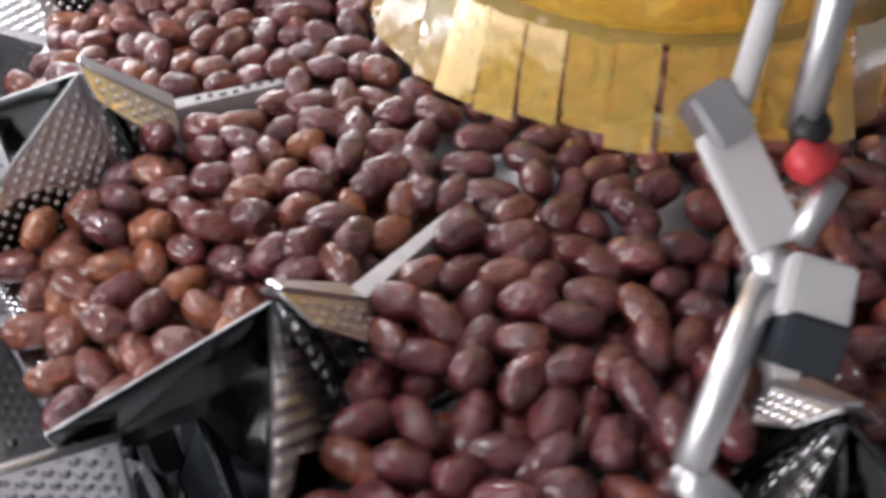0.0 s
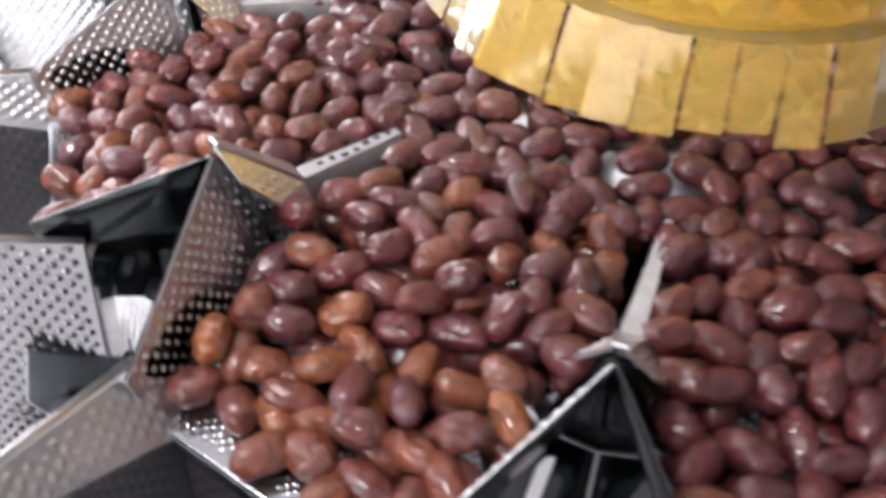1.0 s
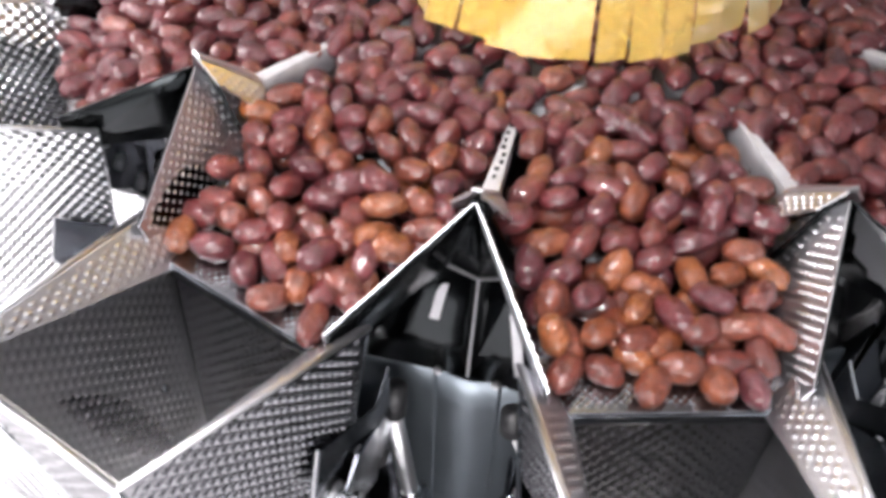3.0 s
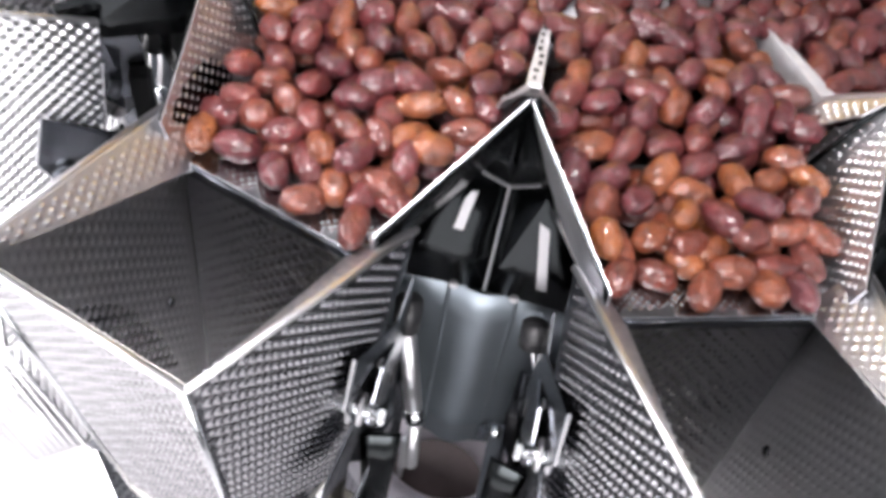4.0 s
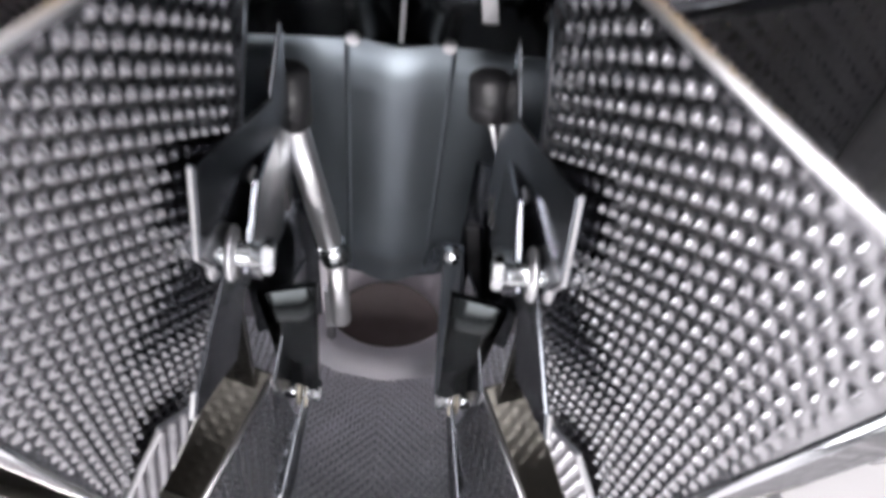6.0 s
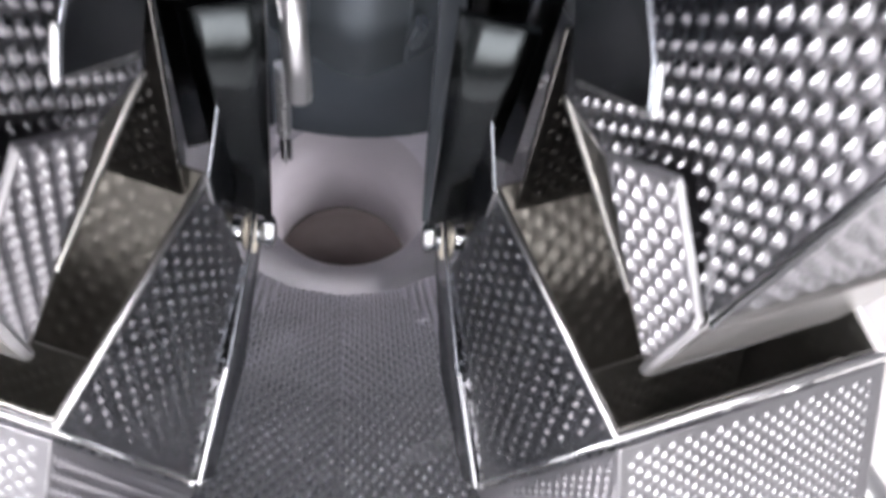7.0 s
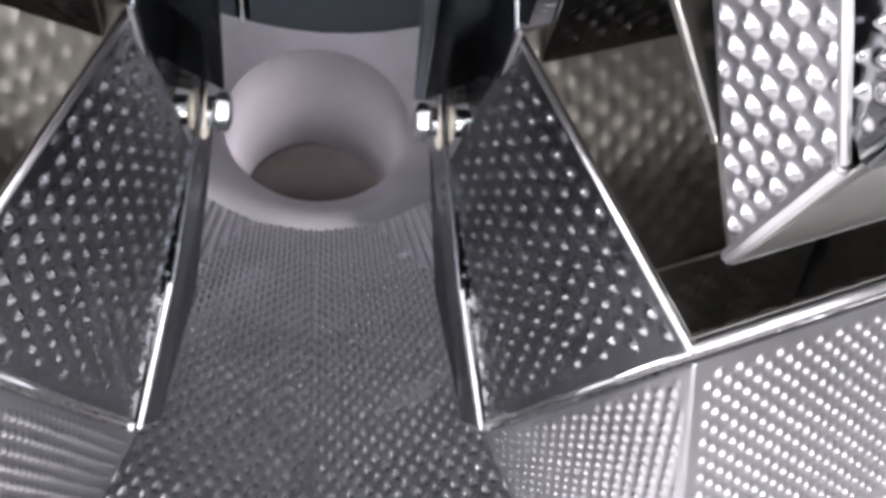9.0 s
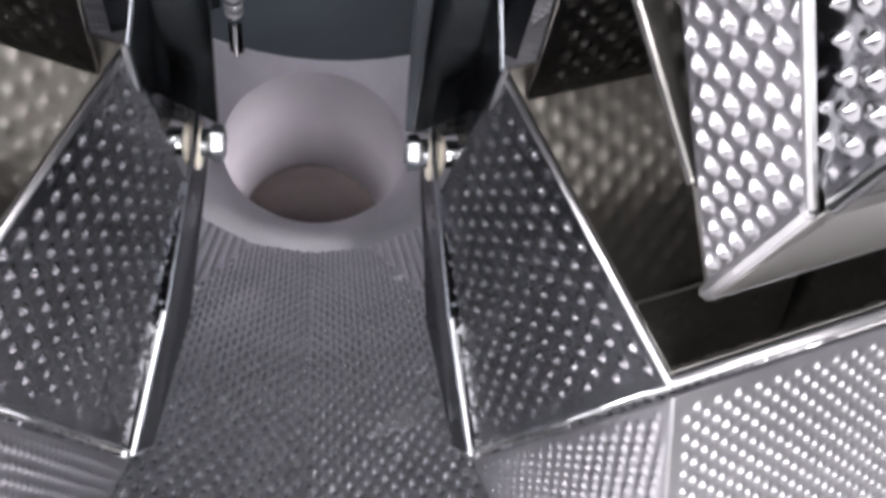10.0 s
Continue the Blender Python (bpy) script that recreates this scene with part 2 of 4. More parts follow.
def lathe(name, profile, mat, parent=None, label="", sides=72, smooth=True):
    """A closed ring of the outline (radius, z) turned about the z axis."""
    verts, faces, n = [], [], len(profile)
    for i in range(sides):
        a = 2 * math.pi * i / sides
        verts += [(r * math.cos(a), r * math.sin(a), z) for r, z in profile]
    for i in range(sides):
        for j in range(n):
            p, q = i * n, (i + 1) % sides * n
            faces.append((p + j, q + j, q + (j + 1) % n, p + (j + 1) % n))
    return mesh_object(name, verts, faces, mat, parent, label, smooth=smooth)


def base_empty(name):
    ob = new(name)
    ob.empty_display_size = 0.02
    return ob


# ---- the hall ----
def hall():
    def slab(name, size, at, mat, label, cat):
        ob = block(name, size, Matrix.Translation(at), mat, bevel=0.01)
        return tagged(ob, label, cat, kind="structure")

    slab("floor", (7.2, 7.2, 0.2), (0, 0, FLOOR - 0.1), CONCRETE, "glossy white coated floor of the packing hall", "floor")
    slab("ceiling", (7.2, 7.2, 0.2), (0, 0, CEIL + 0.1), CEILPAINT, "plain light grey ceiling above the weigher", "ceiling")
    h = CEIL - FLOOR
    slab("wall_north", (7.2, 0.2, h), (0, 3.5, FLOOR + h / 2), WALLPAINT, "plain grey painted hall wall", "wall")
    slab("wall_south", (7.2, 0.2, h), (0, -3.5, FLOOR + h / 2), WALLPAINT, "plain grey painted hall wall", "wall")
    slab("wall_east", (0.2, 6.8, h), (3.5, 0, FLOOR + h / 2), WALLPAINT, "plain grey painted hall wall", "wall")
    slab("wall_west", (0.2, 6.8, h), (-3.5, 0, FLOOR + h / 2), WALLPAINT, "plain grey painted hall wall with an added window", "wall")
    # windows added out of view, so the two side lights have a source
    for i, (m, w) in enumerate([(pose(-3.38, -1.2, 0.3, 0, 0, 90), 3.8), (pose(0.6, -3.38, 0.7, 0, 0, 180), 3.2)]):
        win = base_empty("window_%d" % (i + 1))
        win.matrix_world = m
        tagged(win, "wide bright window added unseen in the hall wall", "window", kind="structure")
        for z in (-1.0, 1.0):
            block("window_frame", (w + 0.1, 0.06, 0.08), Matrix.Translation((0, 0, z)), GREY_PLASTIC, win)
        for x in (-w / 2, 0, w / 2):
            block("window_frame", (0.08, 0.06, 2.0), Matrix.Translation((x, 0, 0)), GREY_PLASTIC, win)
        for x in (-w / 4, w / 4):
            block("pane", (w / 2 - 0.08, 0.012, 1.92), Matrix.Translation((x, 0.01, 0)), PANE, win, "glowing pane of the added window", bevel=0.001)
    for x, y in [(-0.9, -1.0), (0.04, -1.0), (-1.1, 0.7), (0.9, 0.7)]:
        lamp = base_empty("ceiling_lamp")
        lamp.matrix_world = pose(x, y, CEIL)
        tagged(lamp, "long white tube lamp fixed under the ceiling", "lamp", group="ceiling lamps")
        block("housing", (0.16, 1.56, 0.06), Matrix.Translation((0, 0, -0.03)), GREY_PLASTIC, lamp)
        rod("tube", (0, -0.74, -0.09), (0, 0.74, -0.09), 0.02, GLOW, lamp, "glowing lamp tube")


hall()

# ---- the weigher: ten heads round an upright axis ----
CX, CY, HEADS = 0.0, -0.075, 10


def spin(deg):
    return pose(CX, CY, 0, 0, 0, deg)


def P(u, v, z):
    """u outward, v to the side, z up, in the space of a head or a gap."""
    return (v, -u, z)


FZ = 0.010  # height of the pan floors


def feeder_pan(fine):
    pan = base_empty("feeder_pan")
    mat, dim = (DIMPLE, 0.0010) if fine else (FAR, 0.0)
    rows = [(0.150, 0.046, 0.026), (0.181, 0.056, 0.026), (0.255, 0.079, 0.019), (0.284, 0.071, FZ), (0.363, 0.058, FZ)]
    tops = [None, None, (0.255, 0.083, 0.029), (0.284, 0.0915, 0.074), (0.366, 0.0610, 0.034)]
    for i in range(4):
        (u0, w0, z0), (u1, w1, z1) = rows[i], rows[i + 1]
        sheet("floor_plate", P(u1, -w1, z1), P(u1, w1, z1), P(u0, w0, z0), P(u0, -w0, z0), mat, pan, dimple=dim if i == 3 else 0, half=0.0024, step=0.0009)
        if i >= 2:
            for s in (-1, 1):
                q0, q1 = tops[i], tops[i + 1]
                a, b = P(u0, s * w0, z0), P(u1, s * w1, z1)
                c, d = P(q1[0], s * q1[1], q1[2]), P(q0[0], s * q0[1], q0[2])
                if s < 0:
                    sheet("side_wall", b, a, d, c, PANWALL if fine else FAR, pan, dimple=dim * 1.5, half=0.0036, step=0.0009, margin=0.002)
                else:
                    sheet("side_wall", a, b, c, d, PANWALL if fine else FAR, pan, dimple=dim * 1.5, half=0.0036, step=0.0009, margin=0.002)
                # plain outer skin of the side wall, seen from the gap, darkened for shade
                g = 0.0018
                o = lambda p: (p[0] + s * g, p[1], p[2])
                low = lambda p: (p[0] + s * 0.001, p[1], p[2] - 0.003)
                if s < 0:
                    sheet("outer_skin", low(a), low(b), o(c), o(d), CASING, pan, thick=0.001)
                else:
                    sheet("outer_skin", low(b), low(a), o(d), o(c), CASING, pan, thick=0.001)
    # folded lip under the open end, darkened to merge with the hopper's shade
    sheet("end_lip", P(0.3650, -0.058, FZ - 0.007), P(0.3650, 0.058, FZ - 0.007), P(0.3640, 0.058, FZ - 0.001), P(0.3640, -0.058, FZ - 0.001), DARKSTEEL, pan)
    return tagged(pan, "dimpled stainless feeder pan heaped with red dates", "feeder pan", group="feeder pans")


def divider(marked):
    """Between two pans: a ridge strip that rises into a dimpled saddle."""
    d = base_empty("divider")
    t, m, a = 0.184, 0.262, 0.297
    bm = bmesh.new()
    ring = []
    for u, z, w, hgt in ((t, 0.046, 0.0012, 0.014), (t + 0.02, 0.0465, 0.0042, 0.018), (m, 0.0465, 0.0075, 0.022)):
        ring.append([bm.verts.new(P(u, v, zz)) for v, zz in ((-w * 0.6, z - hgt), (-w * 0.6, z), (w * 0.6, z), (w * 0.6, z - hgt))])
    for r0, r1 in zip(ring, ring[1:]):
        for j in range(3):
            bm.faces.new((r0[j], r0[j + 1], r1[j + 1], r1[j]))
        bm.faces.new((r0[3], r0[0], r1[0], r1[3]))
    bm.faces.new(ring[0])
    bm.faces.new(ring[-1][::-1])
    part("ridge_strip", bm, STRIP, d, "pale worn ridge strip")
    for s in (-1, 1):
        a0, b0 = P(m, s * 0.0065, 0.0465), P(a, s * 0.003, 0.0795)
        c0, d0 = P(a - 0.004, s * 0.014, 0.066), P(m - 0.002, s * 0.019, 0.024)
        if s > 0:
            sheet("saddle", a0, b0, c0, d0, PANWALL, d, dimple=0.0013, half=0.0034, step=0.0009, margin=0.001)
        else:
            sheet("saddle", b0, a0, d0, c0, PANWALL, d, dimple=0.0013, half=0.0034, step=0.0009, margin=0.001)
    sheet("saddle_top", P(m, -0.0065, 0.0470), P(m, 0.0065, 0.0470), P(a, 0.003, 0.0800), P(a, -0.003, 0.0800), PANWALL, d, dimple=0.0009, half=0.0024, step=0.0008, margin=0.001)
    if marked:
        rng = random.Random(7)
        for i in range(9):
            u = t + 0.016 + i * 0.0062
            z = 0.0466
            w = 0.0012 + rng.random() * 0.001
            bm = bmesh.new()
            bmesh.ops.create_cube(bm, size=1)
            bmesh.ops.scale(bm, vec=(0.0016 + rng.random() * 0.0016, w * 2, 0.0004), verts=bm.verts)
            bmesh.ops.translate(bm, vec=P(u, (rng.random() - 0.5) * 0.002, z + 0.0003), verts=bm.verts)
            part("dark_bar", bm, BLACK, d, "worn dark mark")
    return tagged(d, "steel ridge strip with dimpled saddle dividing two pans", "divider", group="dividers")


def housing():
    """Feeder drive casing recessed in the wedge between two pans, with the drum panel below it."""
    h = base_empty("drive_casing")
    C, S, L = (0.272, -0.012), (0.283, 0.025, 0.010), (0.282, -0.097)
    for s in (-1, 1):
        turn = lambda *q: q if s > 0 else (q[1], q[0], q[3], q[2])
        a, b = P(C[0], 0, C[1]), P(S[0], s * S[1], S[2])
        low, side = P(L[0], 0, L[1]), P(0.287, s * 0.072, -0.096)
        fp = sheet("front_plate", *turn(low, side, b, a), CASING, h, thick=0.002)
        # pale bar modelled in place of a bright reflection on the plate
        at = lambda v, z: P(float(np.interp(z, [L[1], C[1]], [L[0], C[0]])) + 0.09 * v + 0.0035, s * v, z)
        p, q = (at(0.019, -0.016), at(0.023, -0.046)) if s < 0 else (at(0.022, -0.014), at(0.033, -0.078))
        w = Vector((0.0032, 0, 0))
        prism("reflection_bar", [Vector(p) - w, Vector(p) + w, Vector(q) + w, Vector(q) - w], (0, -0.0016, 0), SATIN, fp, "bright flat bar standing in for a reflection", bevel=0.0004)
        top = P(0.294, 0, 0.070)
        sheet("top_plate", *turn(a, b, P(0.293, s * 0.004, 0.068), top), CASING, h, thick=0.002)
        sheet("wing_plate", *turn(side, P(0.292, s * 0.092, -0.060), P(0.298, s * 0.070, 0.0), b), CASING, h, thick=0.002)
        rod("edge_bead", P(C[0] + 0.001, 0, C[1]), P(S[0] + 0.001, s * S[1], S[2]), 0.0012, SATIN, h, sides=8)
    rod("ridge_bead", P(C[0] + 0.001, 0, C[1]), P(L[0] + 0.001, 0, L[1]), 0.0012, SATIN, h, sides=8)
    # drum panel: a bowed middle between two ribs, flat wings to the sides, a rounded lower edge
    zt = -0.098
    cut = lambda v: -0.295 + 14 * v * v
    verts, faces, cols, rows = [], [], 40, 6
    for i in range(cols + 1):
        v = -0.076 + 0.152 * i / cols
        u = 0.2795 + 0.0065 * math.exp(-(v / 0.018) ** 2) + 0.010 * max(0.0, (abs(v) - 0.045) / 0.03) ** 1.5
        for back in (0.0, 0.002):
            for j in range(rows + 1):
                verts.append(P(u - back, v, zt + 0.03 * abs(v) + (cut(v) - zt) * j / rows))
    k = 2 * (rows + 1)
    for i in range(cols):
        for j in range(rows):
            a, b = i * k + j, i * k + j + rows + 1
            faces += [(a, a + 1, a + k + 1, a + k), (b, b + k, b + k + 1, b + 1)]
        a = i * k
        faces += [(a, a + k, a + k + rows + 1, a + rows + 1), (a + rows, a + 2 * rows + 1, a + k + 2 * rows + 1, a + k + rows)]
    mesh_object("drum_panel", verts, faces, DRUM, h, "blue-grey satin drum panel")
    for s in (-1, 1):
        rod("drum_rib", P(0.2812, s * 0.0215, zt - 0.002), P(0.2812, s * 0.0215, cut(0.0215)), 0.0012, DRUM, h, sides=8)
        rod("screw_head", P(0.283, s * 0.019, zt + 0.003), P(0.287, s * 0.019, zt + 0.003), 0.0030, SATIN, h, sides=8)
        block("drum_lug", (0.006, 0.010, 0.016), pose(*P(0.288, s * 0.024, -0.262), 0, s * 14, 0), BLUE_GREY, h)
    return tagged(h, "polished steel drive casing darkened for shade between pans", "casing", group="drive casings")


def hopper(kind, fine):
    """A hopper with a wide mouth: pool (upper) or weigh (lower)."""
    pool = kind == "pool"
    hp = base_empty(kind + "_hopper")
    mat, dim = (DIMPLE, 0.0022 if pool else 0.0019) if fine else (FAR, 0.0)
    lin = LINING if fine else FAR
    hf, sp = (0.0046, 2.0) if pool else (0.0054, 5.0)
    if pool:
        zt, zb = 0.027, -0.003
        ui, uo, vi, vo, zto = 0.345, 0.482, 0.073, 0.055, 0.057
        li, wi, zi, lo, wo, zo = 0.372, 0.054, -0.197, 0.455, 0.045, -0.196
    else:
        zt, zb = -0.268, -0.30
        ui, uo, vi, vo, zto = 0.358, 0.463, 0.060, 0.055, -0.268
        li, wi, zi, lo, wo, zo = 0.350, 0.066, -0.36, 0.434, 0.071, -0.413
    T = {("i", -1): P(ui, -vi, zt), ("i", 1): P(ui, vi, zt), ("o", -1): P(uo, -vo, zto), ("o", 1): P(uo, vo, zto)}
    B = {("i", -1): P(li, -wi, zi), ("i", 1): P(li, wi, zi), ("o", -1): P(lo, -wo, zo), ("o", 1): P(lo, wo, zo)}
    # pool inner walls take the lightened steel in place of light on them
    for s in (-1, 1):
        a, b, c, d = B["i", s], B["o", s], T["o", s], T["i", s]
        ins = lambda p: (p[0] - s * 0.0022, p[1], p[2])
        if s < 0:
            sheet("side_wall", a, b, c, d, mat, hp, dimple=dim, half=hf, sharp=sp)
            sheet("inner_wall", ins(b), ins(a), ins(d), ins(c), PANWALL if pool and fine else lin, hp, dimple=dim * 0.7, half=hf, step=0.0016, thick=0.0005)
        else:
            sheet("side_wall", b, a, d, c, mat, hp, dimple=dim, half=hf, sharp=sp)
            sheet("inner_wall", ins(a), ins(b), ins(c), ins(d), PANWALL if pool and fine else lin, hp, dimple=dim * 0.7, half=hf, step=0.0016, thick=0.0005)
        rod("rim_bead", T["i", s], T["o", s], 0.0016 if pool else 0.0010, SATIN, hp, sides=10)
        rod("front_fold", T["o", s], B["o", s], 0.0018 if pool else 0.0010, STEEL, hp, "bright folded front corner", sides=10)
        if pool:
            # flared collar inside the mouth, lightened as if it caught the light
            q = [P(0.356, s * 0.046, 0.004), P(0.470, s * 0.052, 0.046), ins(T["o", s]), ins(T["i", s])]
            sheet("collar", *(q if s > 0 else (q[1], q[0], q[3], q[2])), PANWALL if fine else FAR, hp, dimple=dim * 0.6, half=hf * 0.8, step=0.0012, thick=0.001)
    # front wall, and a back wall that ends below the pan
    sheet("front_wall", B["o", -1], B["o", 1], T["o", 1], T["o", -1], mat, hp, dimple=dim, half=hf, step=0.0016)
    inset = lambda p: (p[0], p[1] + 0.003, p[2])
    sheet("front_lining", *[inset(q) for q in (B["o", 1], B["o", -1], T["o", -1], T["o", 1])], lin, hp, dimple=dim, half=hf, step=0.0016, thick=0.0005)
    f = (zt - zb) / (zt - zi) if pool else 0.0
    soft = dim * 0.45
    back = {sg: B["i", sg] if pool else P(0.420, sg * 0.052, -0.338) for sg in (-1, 1)}
    mid = lambda sg: tuple(np.array(T["i", sg]) * (1 - f) + np.array(B["i", sg]) * f)
    # the weigh back wall has its shade put into the steel colour
    sheet("back_wall", back[-1], back[1], mid(1), mid(-1), mat if pool or not fine else BACK_STEEL, hp, dimple=dim if pool else soft, half=hf, step=0.0016)
    rod("rim_bead", T["o", -1], T["o", 1], 0.0018 if pool else 0.0011, SATIN, hp, sides=10)
    if not pool:
        # apron below the front rim
        ap = lambda u, v, z: P(u, v, z)
        sheet("apron", ap(0.512, -0.056, -0.335), ap(0.512, 0.056, -0.335), ap(0.466, 0.055, -0.270), ap(0.466, -0.055, -0.270), APRON if fine else FAR, hp, dimple=dim * 0.6, half=0.0032, step=0.0010, margin=0.003)
        for s in (-1, 1):
            q = [ap(0.437, s * 0.072, -0.415), ap(0.478, s * 0.066, -0.430), ap(0.512, s * 0.056, -0.335), ap(0.466, s * 0.055, -0.270)]
            sheet("apron_side", *(q[::-1] if s > 0 else q), APRON if fine else FAR, hp, dimple=dim * 0.6, half=0.0032, step=0.0010, margin=0.003)
    lift = lambda p, dz: (p[0], p[1], p[2] + dz)
    sheet("hopper_floor", lift(B["o", -1], 0.006), lift(B["o", 1], 0.006), lift(back[1], 0.006), lift(back[-1], 0.006), lin, hp, dimple=dim, half=hf, step=0.0016, thick=0.001)
    # gate: a wedge-shaped door with dimpled cheeks closing the bottom
    if pool:
        t1, t2 = (0.4282, 0.0477, -0.2287), (0.4456, 0.0396, -0.2580)
        cheek = [t2, (0.4524, 0.0452, -0.2011), (0.4283, 0.0566, -0.1598), (0.4047, 0.0599, -0.181)]
    else:
        t1, t2 = (0.372, 0.058, -0.43), (0.424, 0.060, -0.445)
        cheek = None
    for s in (-1, 1):
        if cheek:
            q = [P(u, s * v, z) for u, v, z in cheek]
        else:
            q = [P(t1[0], s * t1[1], t1[2]), P(t2[0], s * t2[1], t2[2]), B["o", s], B["i", s]]
        gc = sheet("gate_cheek", *(q if s < 0 else q[::-1]), APRON if pool and fine else mat, hp, dimple=dim * 0.8, half=(hf * 0.85, hf * 1.15) if pool else hf, margin=0.0005, sharp=0.9, step=0.0008)
        if pool:
            rod("cheek_fold", q[0], q[1], 0.0022, SATIN, gc, "bright folded edge", sides=8)
            rod("cheek_fold", q[1], q[2], 0.0014, SATIN, gc, sides=8)
    q1, q2 = (lambda sg: P(t1[0], sg * t1[1], t1[2])), (lambda sg: P(t2[0], sg * t2[1], t2[2]))
    sheet("gate", q2(1), q2(-1), B["o", -1], B["o", 1], lin, hp, thick=0.002, dimple=dim, half=hf, step=0.0016)
    gt = sheet("gate", q1(-1), q1(1), q2(1), q2(-1), lin, hp, thick=0.002)
    sheet("gate", B["i", 1], B["i", -1], q1(-1), q1(1), lin, hp, thick=0.002, dimple=dim, half=hf, step=0.0016)
    rod("gate_lip", q2(-1), q2(1), 0.0022, SATIN, gt, sides=8)
    if pool:
        sheet("gate_flap", P(0.366, -0.053, -0.275), P(0.366, 0.053, -0.275), P(0.364, 0.056, -0.175), P(0.364, -0.056, -0.175), FLAP if fine else FAR, hp, dimple=dim * 0.8, half=0.0044, step=0.0012, label="dimpled flap with its shade in the colour")
    lab = "dimpled stainless pool hopper hung under a feeder pan" if pool else "dimpled stainless weigh hopper hung below a pool hopper"
    return tagged(hp, lab, "hopper", group=kind + " hoppers")


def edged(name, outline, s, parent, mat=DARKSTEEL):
    """A plate toned for the dim gap, bright sheared edge along the outer side."""
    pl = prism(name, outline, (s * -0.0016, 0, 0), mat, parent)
    out = sorted(range(len(outline)), key=lambda i: outline[i][1])[:max(3, len(outline) // 2)]
    for i in range(len(outline)):
        j = (i + 1) % len(outline)
        if i in out and j in out:
            rod("plate_edge", outline[i], outline[j], 0.0009, SATIN, pl, sides=6)
    return pl


